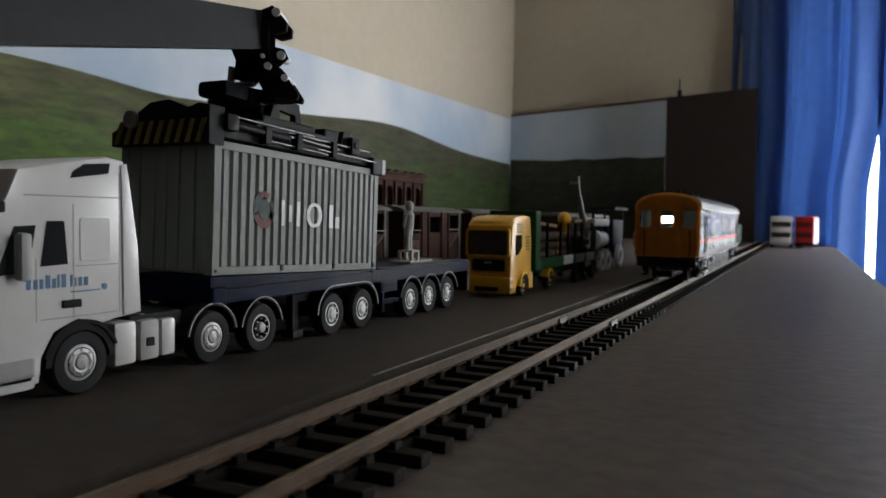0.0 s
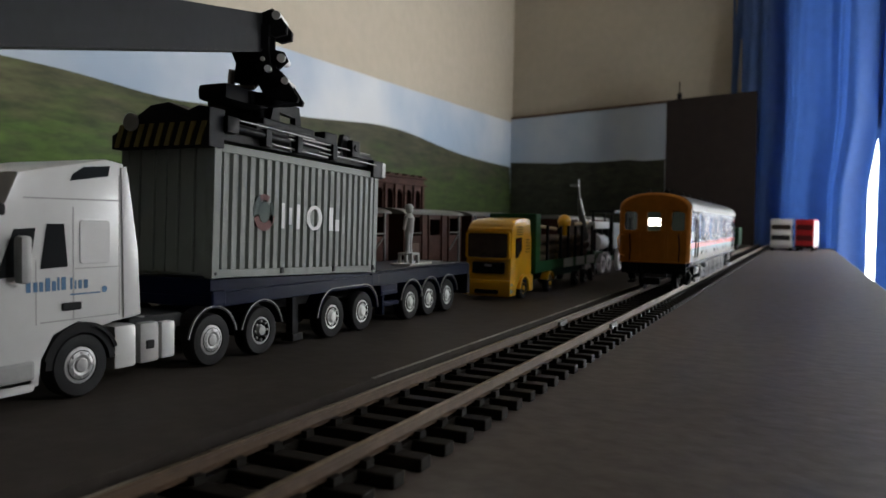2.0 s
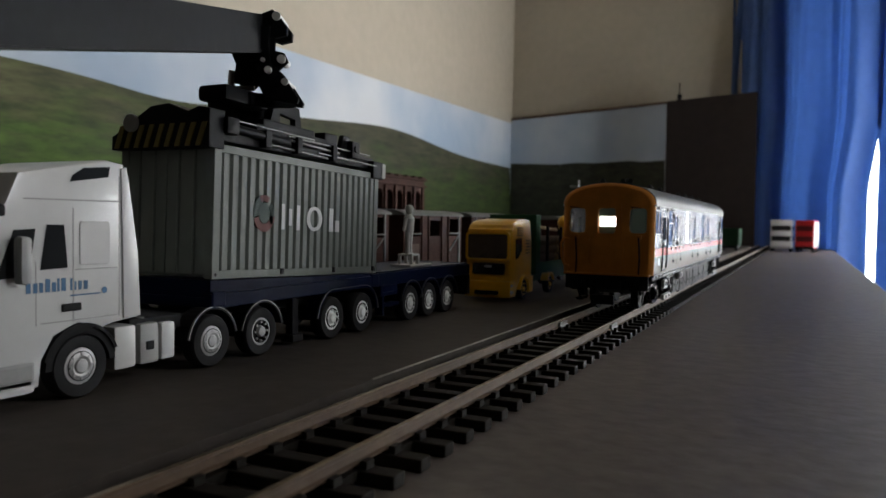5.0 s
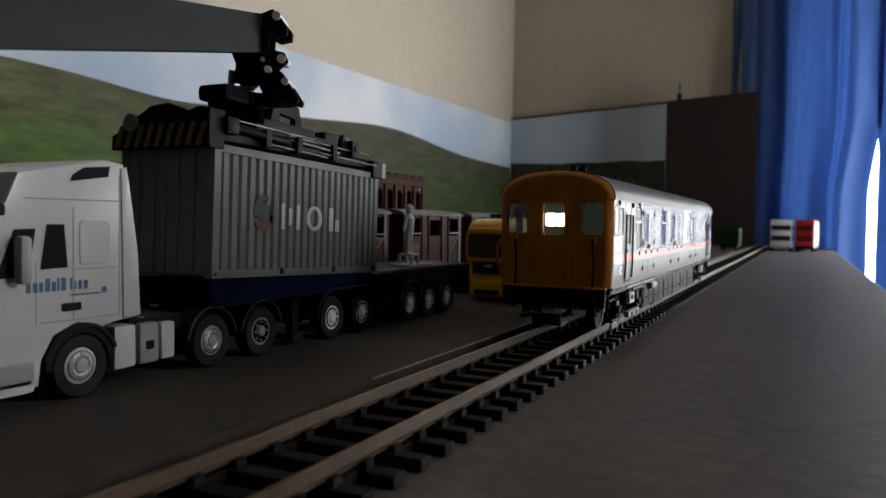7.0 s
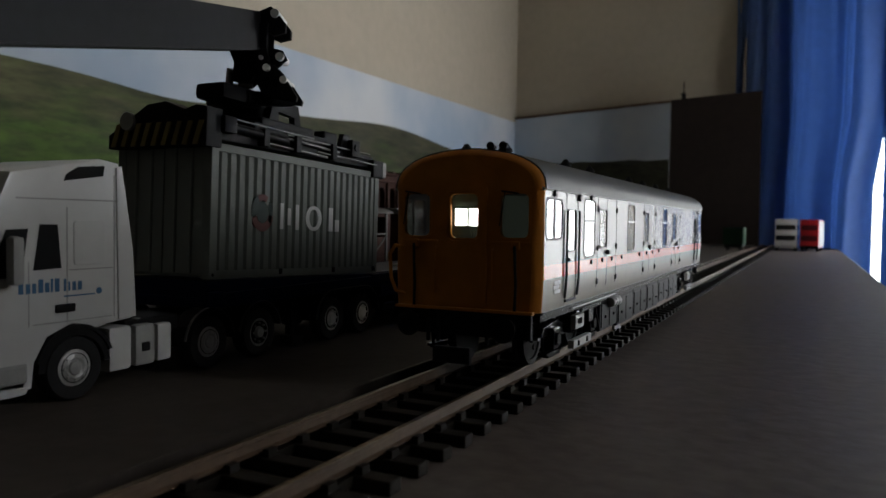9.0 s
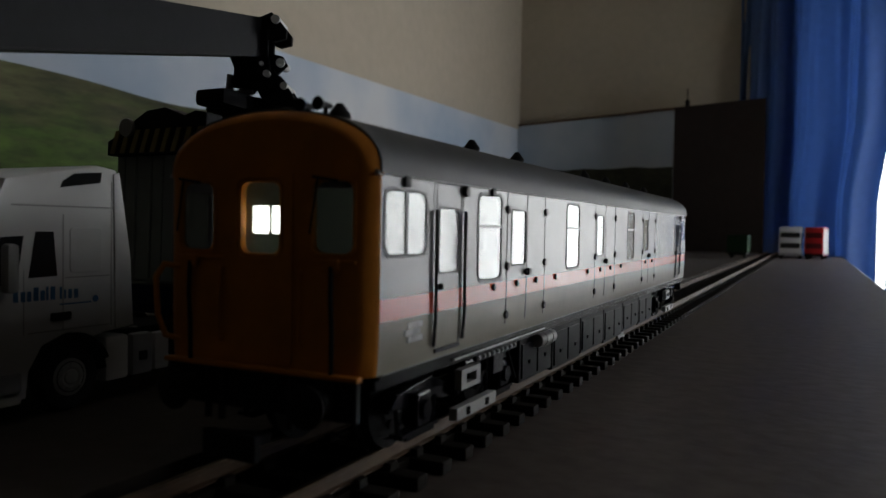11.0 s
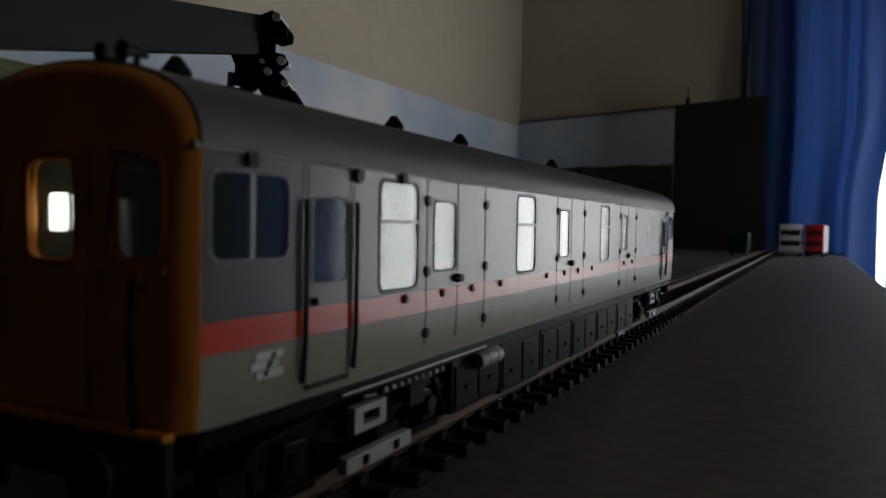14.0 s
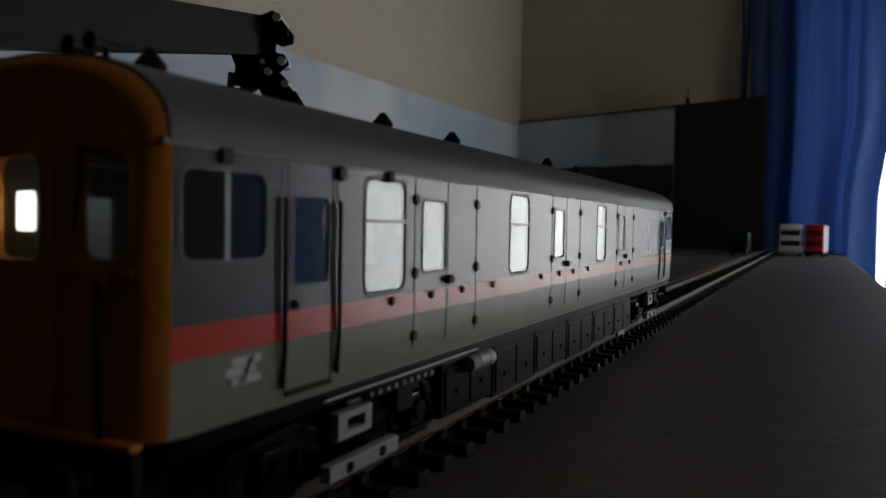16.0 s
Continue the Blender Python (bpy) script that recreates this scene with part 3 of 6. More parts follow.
def build_train():
    t = thing("luggage_van", "grey and beige model electric luggage van with orange cab end", "train", TRACK_X, 441, 0)
    L = TRAIN_L
    side_windows = [(2.5, 14.2, 36.9, 45.5, 1.4), (18.8, 25.6, 33.8, 43.5, 0.8), (33.8, 44.1, 31.8, 46.3, 1.4), (49.6, 57.0, 33.8, 44.1, 0.8), (85.2, 95.3, 31.9, 46.4, 1.4), (112.4, 119.2, 34.0, 44.4, 0.8), (149.0, 158.0, 32.0, 46.4, 1.4), (173.5, 180.5, 34.0, 44.4, 0.8)]
    # far cab mirrors the near one
    side_windows += [(L - 14.2, L - 2.5, 36.9, 45.5, 1.4), (L - 25.6, L - 18.8, 33.8, 43.5, 0.8)]
    for s in (1, -1):
        a0, a1 = (HW - 1.0, HW) if s > 0 else (-HW, -HW + 1.0)
        holes = [rrect(u0, u1, v0, v1, r)[::-1] for u0, u1, v0, v1, r in side_windows]
        side = part("upper_side", Build().plate([(CAP, 30.9), (L - CAP, 30.9), (L - CAP, 47.6), (CAP, 47.6)], holes, "x", a0, a1), M_GREY_UP, t, "grey upper body side")
        part("waist_stripe", Build().prism([(s * (HW - 1), 27.8), (s * (HW + 0.04), 27.8), (s * (HW + 0.04), 30.9), (s * (HW - 1), 30.9)], "y", CAP, L - CAP), M_STRIPE, t, "red-orange waist stripe")
        low = [(s * (HW - 1), 20.6), (s * body_x(20.6), 20.6), (s * body_x(22.2), 22.2), (s * body_x(24.5), 24.5), (s * HW, 27.8), (s * (HW - 1), 27.8)]
        part("lower_side", Build().prism(low, "y", CAP, L - CAP), M_CREAM_LOW, t, "beige lower body side")
        for k, (u0, u1, v0, v1, r) in enumerate(side_windows):
            x = s * HW
            o = 0.55 if r > 1 else 0.38
            ins, outs = rrect(u0, u1, v0, v1, r), rrect(u0 - o, u1 + o, v0 - o, v1 + o, r + o * 0.7)
            g = Build().plate(outs, [ins[::-1]], "x", x - 0.5 * s, x + 0.1 * s)
            w = part("window", g, M_GASKET, t, "black rubber window surround")
            part("pane", Build().prism(rrect(u0 - 0.1, u1 + 0.1, v0 - 0.1, v1 + 0.1, r), "x", x - 0.3 * s, x - 0.04 * s), M_GLASS, w)
            if r > 1 and v0 < 35:
                part("transom", Build().box(x - 0.3 if s > 0 else x - 0.1, x + 0.1 if s > 0 else x + 0.3, u0, u1, 40.7, 41.3), M_STEEL, w, "bright transom bar")
            if v0 > 36 and u0 < 100:
                part("sliding_bar", Build().box(x - 0.3 if s > 0 else x - 0.1, x + 0.1 if s > 0 else x + 0.3, 8.0, 8.7, v0, v1), M_LTGREY, w)
        # guard and cab doors with dark seams
        for u0 in (47.2, 110.6, 171.4):
            d = part("luggage_door", Build().box(min(s * (HW - 0.4), s * (HW + 0.05)), max(s * (HW - 0.4), s * (HW + 0.05)), u0, u0 + 22.0, 47.35, 47.7), M_GASKET, t, "double luggage doors with dark seams")
            for u, w in ((u0, 0.42), (u0 + 10.8, 0.5), (u0 + 22.0, 0.42)):
                part("seam", Build().box(min(s * (HW - 0.4), s * (HW + 0.06)), max(s * (HW - 0.4), s * (HW + 0.06)), u - w / 2, u + w / 2, 27.8, 47.5), M_GASKET, d)
                part("seam", Build().prism([(s * (body_x(22.9) - 0.3), 22.9), (s * (body_x(22.9) + 0.06), 22.9), (s * (body_x(24.5) + 0.06), 24.5), (s * (HW + 0.06), 27.8), (s * (HW - 0.3), 27.8)], "y", u - w / 2, u + w / 2), M_GASKET, d)
            for u in (u0, u0 + 22.0):
                for v in (44.2, 33.7, 24.6):
                    xs = body_x(v)
                    part("hinge", Build().cyl("x", (u, v), 0.78, s * (xs - 0.3), s * (xs + 0.4), 10, bevel=0.12), M_BLACK, d)
            part("door_catch", Build().box(min(s * HW, s * (HW + 0.9)), max(s * HW, s * (HW + 0.9)), u0 + 10.0, u0 + 11.6, 31.6, 32.9, 0.15).box(min(s * HW, s * (HW + 0.6)), max(s * HW, s * (HW + 0.6)), u0 + 9.2, u0 + 12.4, 32.0, 32.5), M_BLACK, d)
        for u in (40.5, 52.3, 63.5, 76.5, 103.2, 116.0, 127.0, 140.0, 176.5, 188.0):
            part("lamp_bracket", Build().cyl("x", (u, 30.2), 0.6, s * HW, s * (HW + 0.45), 8, bevel=0.1), M_BLACK, t)
        for u0 in (17.0, L - 27.4):
            d = part("cab_door", Build().box(min(s * (HW - 0.4), s * (HW + 0.05)), max(s * (HW - 0.4), s * (HW + 0.05)), u0, u0 + 10.4, 47.2, 47.5), M_GASKET, t, "cab door with dark seams and handrails")
            for u in (u0, u0 + 10.4):
                part("seam", Build().box(min(s * (HW - 0.4), s * (HW + 0.05)), max(s * (HW - 0.4), s * (HW + 0.05)), u - 0.16, u + 0.16, 43.0, 47.3), M_GASKET, d)
                hr = Build().rod((s * (HW + 0.45), u, 43.3), (s * (HW + 0.45), u, 27.0), 0.3, 10).rod((s * (HW + 0.45), u, 27.0), (s * (body_x(22.6) + 0.35), u, 22.6), 0.3, 10)
                part("handrail", hr, M_BLACK, d, "black handrail", smooth=True)
            for u in (u0 + 0.9, u0 + 9.5):
                part("seam", Build().box(min(s * (HW - 0.4), s * (HW + 0.05)), max(s * (HW - 0.4), s * (HW + 0.05)), u - 0.12, u + 0.12, 27.8, 47.3), M_GASKET, d)
                part("seam", Build().prism([(s * (body_x(22.0) - 0.3), 22.0), (s * (body_x(22.0) + 0.05), 22.0), (s * (body_x(24.5) + 0.05), 24.5), (s * (HW + 0.05), 27.8), (s * (HW - 0.3), 27.8)], "y", u - 0.12, u + 0.12), M_GASKET, d)
            part("kick_strip", Build().box(min(s * (body_x(22.0) - 0.3), s * (body_x(22.0) + 0.35)), max(s * (body_x(22.0) - 0.3), s * (body_x(22.0) + 0.35)), u0 + 0.9, u0 + 9.5, 21.5, 22.1), M_BLACK, d, "dark step strip under the door")
            part("door_handle", Build().ball((s * (HW + 0.3), u0 + 1.9, 31.6), 0.5), M_BLACK, d)
            part("door_lamp", Build().cyl("x", (u0 + 10.8, 46.6), 0.9, s * (HW - 0.2), s * (HW + 0.7), 10, bevel=0.1), M_BLACK, d)
        for u in (8.0, 39.5):
            part("rain_clip", Build().box(min(s * HW, s * (HW + 0.5)), max(s * HW, s * (HW + 0.5)), u - 0.8, u + 0.8, 46.2, 47.8, 0.15), M_BLACK, t)
        # double arrow emblem as plain bars
        em = Build()
        x = s * (body_x(25.5) + 0.12)
        for v, sh in ((26.6, 0.5), (25.6, -0.3), (24.6, 0.5)):
            em.box(min(x, x - 0.4 * s), max(x, x - 0.4 * s), 8.6 + sh, 13.0 + sh, v - 0.40, v + 0.40)
        em.prism([(10.0, 24.4), (10.9, 24.4), (12.6, 26.8), (11.7, 26.8)], "x", x - 0.4 * s, x)
        part("emblem", em, M_LOGO, t, "small white emblem")
        part("gutter", Build().prism([(s * (HW - 0.5), 47.4), (s * (HW + 0.25), 47.5), (s * (HW + 0.2), 48.0), (s * (HW - 0.5), 48.2)], "y", 0.2, L - 0.2), M_LTGREY, t)
        part("solebar", Build().box(min(s * 15.5, s * 17.3), max(s * 15.5, s * 17.3), 2, L - 2, 18.4, 20.6).box(min(s * 15.5, s * 17.9), max(s * 15.5, s * 17.9), 2, L - 2, 19.9, 20.5), M_UNDER, t)
    # roof shell, inner ceiling and floor
    arc = roof_arc(HW + 0.45, 47.7, 56.95, 24)
    b = Build().prism(arc + [(x * 0.985, 47.6 + (z - 47.6) * 0.97) for x, z in reversed(arc)], "y", 0.8, L - 0.8)
    part("roof", b, M_ROOF, t, "matt grey arched roof", smooth=True)
    part("floor_pan", Build().box(-17, 17, 0.6, L - 0.6, 20.4, 21.2), M_BLACK, t)
    part("partition", Build().box(-17.0, 17.0, 31.0, 31.6, 21.2, 47.5), M_INNER, t)
    part("partition", Build().box(-17.0, 17.0, L - 31.6, L - 31.0, 21.2, 47.5), M_INNER, t)
    # cab ends
    for end in (0, 1):
        y0, y1 = (-0.75, 0.3) if end == 0 else (L - 0.3, L + 0.75)
        sg = -1 if end == 0 else 1
        rim = [(1.3, 0.0), (0.95, 0.10), (0.5, 0.38), (0.05, 0.78), (-0.35, 1.25), (-0.62, 1.72), (-0.75, 2.2), (-0.3, 2.25), (0.5, 1.5), (1.3, 0.9)]
        loops = [(y if end == 0 else L - y, cab_section(d)) for y, d in rim]
        part("cab_rim", Build().tube(loops), M_YFRONT, t, "rounded orange-yellow corner of the cab end", smooth=True)
        outline = cab_section(2.2)
        wl, wr, wg = rrect(-15.3, -8.7, 36.9, 46.6, 1.5), rrect(8.7, 15.3, 36.9, 46.6, 1.5), rrect(-3.6, 3.3, 36.6, 46.6, 1.3)
        part("cab_front", Build().plate(outline, [w[::-1] for w in (wl, wr, wg)], "y", y0, y1), M_YFRONT, t, "orange-yellow cab end")
        for nm, w in (("cab_window", (-15.3, -8.7, 36.9, 46.6)), ("cab_window", (8.7, 15.3, 36.9, 46.6)), ("gangway_window", (-3.6, 3.3, 36.6, 46.6))):
            yf = y0 if end == 0 else y1
            ring = part(nm, Build().plate(rrect(w[0] - 0.45, w[1] + 0.45, w[2] - 0.45, w[3] + 0.45, 1.6), [rrect(*w, 1.3)[::-1]], "y", yf, yf + sg * 0.2), M_YFRONT, t)
            part("pane", Build().prism(rrect(w[0] - 0.1, w[1] + 0.1, w[2] - 0.1, w[3] + 0.1, 1.3), "y", yf - sg * 0.5, yf - sg * 0.75), M_GLASS, ring)
            if nm == "cab_window":
                wx = 0.5 * (w[0] + w[1])
                part("wiper", Build().rod((wx - 2.2, yf + sg * 0.5, 46.9), (wx - 3.4, yf + sg * 0.5, 39.5), 0.14, 6).rod((wx - 3.0, yf + sg * 0.5, 47.2), (wx + 1.0, yf + sg * 0.5, 46.6), 0.2, 6), M_BLACK, ring)
        part("gangway_door", Build().plate(rrect(-5.6, 5.6, 21.4, 48.2, 0.8), [rrect(-4.2, 4.2, 36.0, 47.2, 1.5)[::-1]], "y", (y0 if end == 0 else y1), (y0 if end == 0 else y1) + sg * 0.35), M_YFRONT, t)
        if end == 0:
            hc = part("headcode_box", Build().plate(rrect(-6.4, 6.4, 35.0, 48.0, 0.5), [rrect(-3.4, -0.35, 39.4, 43.3, 0.35)[::-1], rrect(0.05, 3.1, 39.4, 43.3, 0.35)[::-1]], "y", 1.5, 1.7), M_INNER, t, "headcode box with two lit panels")
            for x0, x1 in ((-3.4, -0.35), (0.05, 3.1)):
                part("lit_panel", Build().box(x0, x1, 1.65, 1.95, 39.4, 43.3), M_LAMP, hc, "glowing white headcode panel")
        yf = y0 if end == 0 else y1
        cab = Build()
        for x in (-7.0, 7.0):
            cab.rod((x, yf + sg * 0.7, 34.5), (x, yf + sg * 0.7, 24.0), 0.2, 8)
            cab.rod((x, yf, 34.3), (x, yf + sg * 0.8, 34.3), 0.28, 6).rod((x, yf, 24.2), (x, yf + sg * 0.8, 24.2), 0.28, 6)
        part("grab_rail", cab, M_YFRONT, t)
        for x in (-12.4, 12.4):
            hose = Build()
            pts = [(x, yf + sg * 0.9, 35.2), (x + 0.4, yf + sg * 1.5, 31.0), (x + 0.6, yf + sg * 1.4, 26.5), (x + 0.3, yf + sg * 1.0, 22.0), (x, yf + sg * 0.6, 18.0)]
            for p, q in zip(pts, pts[1:]):
                hose.rod(p, q, 0.34, 10)
            part("jumper_cable", hose, M_BLACK, t, smooth=True)
            part("jumper_socket", Build().box(x - 1.1, x + 1.1, min(yf, yf + sg * 1.0), max(yf, yf + sg * 1.0), 34.4, 36.2, 0.3), M_YFRONT, t)
        for x in (-16.2,):
            pts = [(x * 0.94, yf, 34.2), (x * 1.06, yf + sg * 1.2, 34.6), (x * 1.12, yf + sg * 1.9, 32.6), (x * 1.10, yf + sg * 1.8, 27.0), (x * 1.04, yf + sg * 1.2, 24.0), (x * 0.95, yf, 23.4)]
            pipe = Build()
            for p, q in zip(pts, pts[1:]):
                pipe.rod(p, q, 0.42, 10).ball(q, 0.42, u=10, v=6)
            part("corner_pipe", pipe, M_YFRONT, t, "orange painted pipe at the cab corner", smooth=True)
        part("waist_rib", Build().box(-15.8, -6.6, min(yf, yf + sg * 0.35), max(yf, yf + sg * 0.35), 35.6, 36.1, 0.1).box(6.6, 15.8, min(yf, yf + sg * 0.35), max(yf, yf + sg * 0.35), 35.6, 36.1, 0.1), M_YFRONT, t)
        part("buffer_beam", Build().box(-16.4, 16.4, min(yf - sg * 0.5, yf + sg * 0.6), max(yf - sg * 0.5, yf + sg * 0.6), 14.6, 20.6, 0.2), M_BLACK, t)
        part("step_board", Build().box(-17.0, 17.0, min(yf, yf + sg * 1.4), max(yf, yf + sg * 1.4), 20.2, 20.9, 0.2), M_YFRONT, t)
        for x in (-11.4, 11.4):
            part("buffer", Build().lathe("y", (x, 17.2), [(yf, 1.7), (yf + sg * 2.4, 1.5), (yf + sg * 2.5, 1.0), (yf + sg * 4.4, 1.0), (yf + sg * 4.5, 2.8), (yf + sg * 5.0, 2.9), (yf + sg * 5.3, 2.0)], 20), M_BLACK, t, smooth=True)
        part("coupling", Build().box(-2.2, 2.2, min(yf, yf + sg * 6), max(yf, yf + sg * 6), 10.2, 11.6, 0.2).box(-4.5, 4.5, min(yf + sg * 5, yf + sg * 6.4), max(yf + sg * 5, yf + sg * 6.4), 9.2, 12.8, 0.2), M_BLACK, t)
        fr = Build()
        for x in (-6.0, 6.0, -8.5):
            fr.rod((x, yf + sg * 0.9, 20), (x + 0.7, yf + sg * 1.8, 13.0), 0.5, 8)
        part("brake_pipe", fr, M_BLACK, t)
    # roof fittings
    for u in (10.9, 59.7, 86.4, 145.5, 172.5, 202.5, 236.5):
        for x in (-5.0, 5.0):
            z = 47.6 + 9.0 * math.sin(math.acos(x / HW)) ** 0.8
            part("roof_vent", Build().lathe("z", (x, u), [(z - 0.6, 1.5), (z + 0.5, 1.5), (z + 0.6, 1.75), (z + 1.2, 1.65), (z + 1.6, 1.3), (z + 2.1, 0.95), (z + 2.7, 0.5)], 16), M_BLACK, t, smooth=True)
    for x in (5.4, 8.4):
        part("horn", Build().rod((x, 2.4, 54.0), (x, 2.4, 57.0), 0.35, 8).lathe("y", (x, 57.3), [(0.5, 0.95), (1.7, 0.5), (3.6, 0.38)], 14), M_BLACK, t, "small black roof horn", smooth=True)
    # underframe boxes
    for s in (1, -1):
        for u0, u1, v0 in ((62, 83.5, 8.6), (84, 107.5, 7.8), (108, 131.5, 8.2), (132, 155.5, 7.8), (156, 179.5, 8.4), (180, 204, 8.0)):
            bx = Build().box(min(s * 9.0, s * 15.6), max(s * 9.0, s * 15.6), u0, u1, v0, 18.6, 0.4)
            bx.box(min(s * 15.5, s * 15.9), max(s * 15.5, s * 15.9), u0 + 1.2, (u0 + u1) / 2 - 0.4, v0 + 0.9, 16.6, 0.15)
            bx.box(min(s * 15.5, s * 15.9), max(s * 15.5, s * 15.9), (u0 + u1) / 2 + 0.4, u1 - 1.2, v0 + 0.9, 16.6, 0.15)
            eb = part("equipment_box", bx, M_PIT, t, "black equipment box under the floor")
            for u in (u0 + 5.5, u1 - 5.5):
                part("latch", Build().box(min(s * 15.8, s * 16.3), max(s * 15.8, s * 16.3), u - 0.7, u + 0.7, v0 + 3.6, v0 + 4.4, 0.1), M_PIT, eb)
        # the highlight under the body side is built as a thin steel rod
        part("edge_highlight", Build().rod((s * 17.75, 3, 20.45), (s * 17.75, L - 3, 20.45), 0.12, 8), M_STEEL, t, "steel rod for the highlight on the lower edge of the body")
        rv = Build()
        for k in range(9):
            rv.cyl("x", (37.2 + 2.2 * k, 17.9), 0.32, s * 17.2, s * 17.5, 8)
        part("rivet_row", rv, M_LTGREY, t)
        part("tank", Build().cyl("y", (s * 16.6, 16.6), 1.5, 70, 80, 16, bevel=0.3).cyl("y", (s * 16.6, 16.6), 1.6, 73, 73.8, 16).cyl("y", (s * 16.6, 16.6), 1.6, 77, 77.8, 16), M_LTGREY, t, "grey air tank", smooth=True)
        part("conduit", Build().rod((s * 17.6, 26, 19.2), (s * 17.6, 72, 19.2), 0.2, 8), M_STEEL, t, "thin bright conduit pipe")
        part("rivet_strip", Build().box(min(s * 16.6, s * 17.3), max(s * 16.6, s * 17.3), 36, 56, 17.2, 18.6, 0.1), M_UNDER, t)
    # bogies
    for yc in (36.0, L - 36.0):
        bog = part("bogie", Build().box(-4, 4, yc - 10, yc + 10, 12, 17.5, 0.4), M_UNDER, t, "black bogie with springs and axle boxes")
        for s in (1, -1):
            a, c = sorted((s * 12.6, s * 14.6))
            fr = [(yc - 25, 13.6), (yc - 23, 15.6), (yc - 12, 16.6), (yc - 7, 15.0), (yc + 7, 15.0), (yc + 12, 16.6), (yc + 23, 15.6), (yc + 25, 13.6), (yc + 22, 13.0), (yc + 11, 13.4), (yc + 8, 12.2), (yc - 8, 12.2), (yc - 11, 13.4), (yc - 22, 13.0)]
            part("side_frame", Build().prism(fr, "x", a, c, 0.15), M_UNDER, bog)
            for u in (yc - 17, yc + 17):
                x0, x1 = sorted((s * 13.2, s * 16.0))
                part("axle_box", Build().box(x0, x1, u - 2.3, u + 2.3, 10.0, 15.2, 0.4).cyl("x", (u, 12.4), 1.5, s * 15.8, s * 16.6, 14), M_UNDER, bog)
                part("leaf_spring", Build().box(x0, x1 - 0.6, u - 6.0, u + 6.0, 8.9, 9.5).box(x0, x1 - 0.6, u - 4.6, u + 4.6, 8.3, 8.9).rod((s * 14.4, u - 5.6, 9.2), (s * 14.4, u - 6.4, 13.4), 0.4, 6).rod((s * 14.4, u + 5.6, 9.2), (s * 14.4, u + 6.4, 13.4), 0.4, 6), M_UNDER, bog)
            for k in (-4.5, -1.5, 1.5, 4.5):
                part("coil_spring", Build().cyl("z", (s * 15.0, yc + k), 1.1, 12.4, 16.8, 12), M_UNDER, bog)
            x0, x1 = sorted((s * 16.4, s * 18.0))
            part("shoe_beam", Build().box(x0, x1, yc - 9.2, yc + 7.6, 8.9, 11.0, 0.2), M_LTGREY, bog, "pale grey collector shoe beam")
            for k in (-5.5, 2.5):
                part("beam_bolt", Build().box(min(s * 17.6, s * 18.25), max(s * 17.6, s * 18.25), yc + k, yc + k + 1.3, 9.3, 10.6, 0.15), M_UNDER, bog)
            part("shoe_bracket", Build().plate([(yc - 7.0, 13.6), (yc + 0.8, 13.6), (yc + 0.8, 17.0), (yc - 7.0, 17.0)], [[(yc - 5.0, 14.5), (yc - 5.0, 16.1), (yc - 0.8, 16.1), (yc - 0.8, 14.5)]], "x", x0, x1 - 0.3), M_LTGREY, bog, "grey shoe bracket")
            fd = Build().rod((s * 16.6, yc - 4, 17.6), (s * 16.6, yc + 17, 17.2), 0.45, 8).rod((s * 16.2, yc + 17, 17.2), (s * 16.2, yc + 21.5, 11.0), 0.5, 8).box(min(s * 15.6, s * 16.8), max(s * 15.6, s * 16.8), yc + 9, yc + 14, 13.5, 17.6, 0.3)
            part("brake_gear", fd, M_UNDER, bog)
        for u in (yc - 17, yc + 17):
            WHEELS.append((wheelset(t, u, 6.9), u))
    return t


train = build_train()


# ---- road vehicles ----
def road_wheel(parent, x, y, r, s, w=4.2, hub=M_CHROME, deep=True):
    """Tyre with tread shoulder and a hub with nuts; s: +1 faces +x."""
    t = part("wheel", Build().lathe("x", (y, r), [(x - s * w, r * 0.72), (x - s * w, r * 0.94), (x - s * w * 0.85, r), (x - s * w * 0.15, r), (x, r * 0.94), (x + s * 0.1, r * 0.80), (x, r * 0.60), (x - s * 0.6, r * 0.55)], 32), M_RUBBER, parent, "black rubber tyre", smooth=True)
    d = 1.3 * float(deep) if deep else -0.3
    h = Build().lathe("x", (y, r), [(x - s * 1.4, r * 0.58), (x - s * 0.15, r * 0.57), (x - s * 0.15, r * 0.50), (x - s * d * 0.5 - s * 0.15, r * 0.45), (x - s * d, r * 0.32), (x - s * d * 0.3, r * 0.24), (x + s * 0.35, r * 0.2), (x + s * 0.45, r * 0.06)], 28)
    hb = part("hub", h, hub, t, "pale metal wheel hub", smooth=True)
    part("hub_groove", Build().lathe("x", (y, r), [(x - s * 0.5, r * 0.47), (x + s * 0.02, r * 0.47), (x + s * 0.02, r * 0.425), (x - s * 0.5, r * 0.425)], 28), M_BLACK, hb, "dark groove in the hub")
    if r > 6:
        nut = Build()
        for k in range(8):
            a = 2 * math.pi * k / 8
            nut.cyl("x", (y + r * 0.38 * math.cos(a), r + r * 0.38 * math.sin(a)), r * 0.05, x - s * d, x + s * 0.1, 6)
        tagged(part("wheel_nuts", nut, hub, t), kind="stuff")
    return t


def arc_strip(y, z, r0, r1, a0, a1, n=14):
    o = [(y + r1 * math.cos(radians(a0 + (a1 - a0) * i / n)), z + r1 * math.sin(radians(a0 + (a1 - a0) * i / n))) for i in range(n + 1)]
    return o + [(y + r0 * math.cos(radians(a1 + (a0 - a1) * i / n)), z + r0 * math.sin(radians(a1 + (a0 - a1) * i / n))) for i in range(n + 1)]


ROAD_Z = 3.0
SIDE_X = -132.6


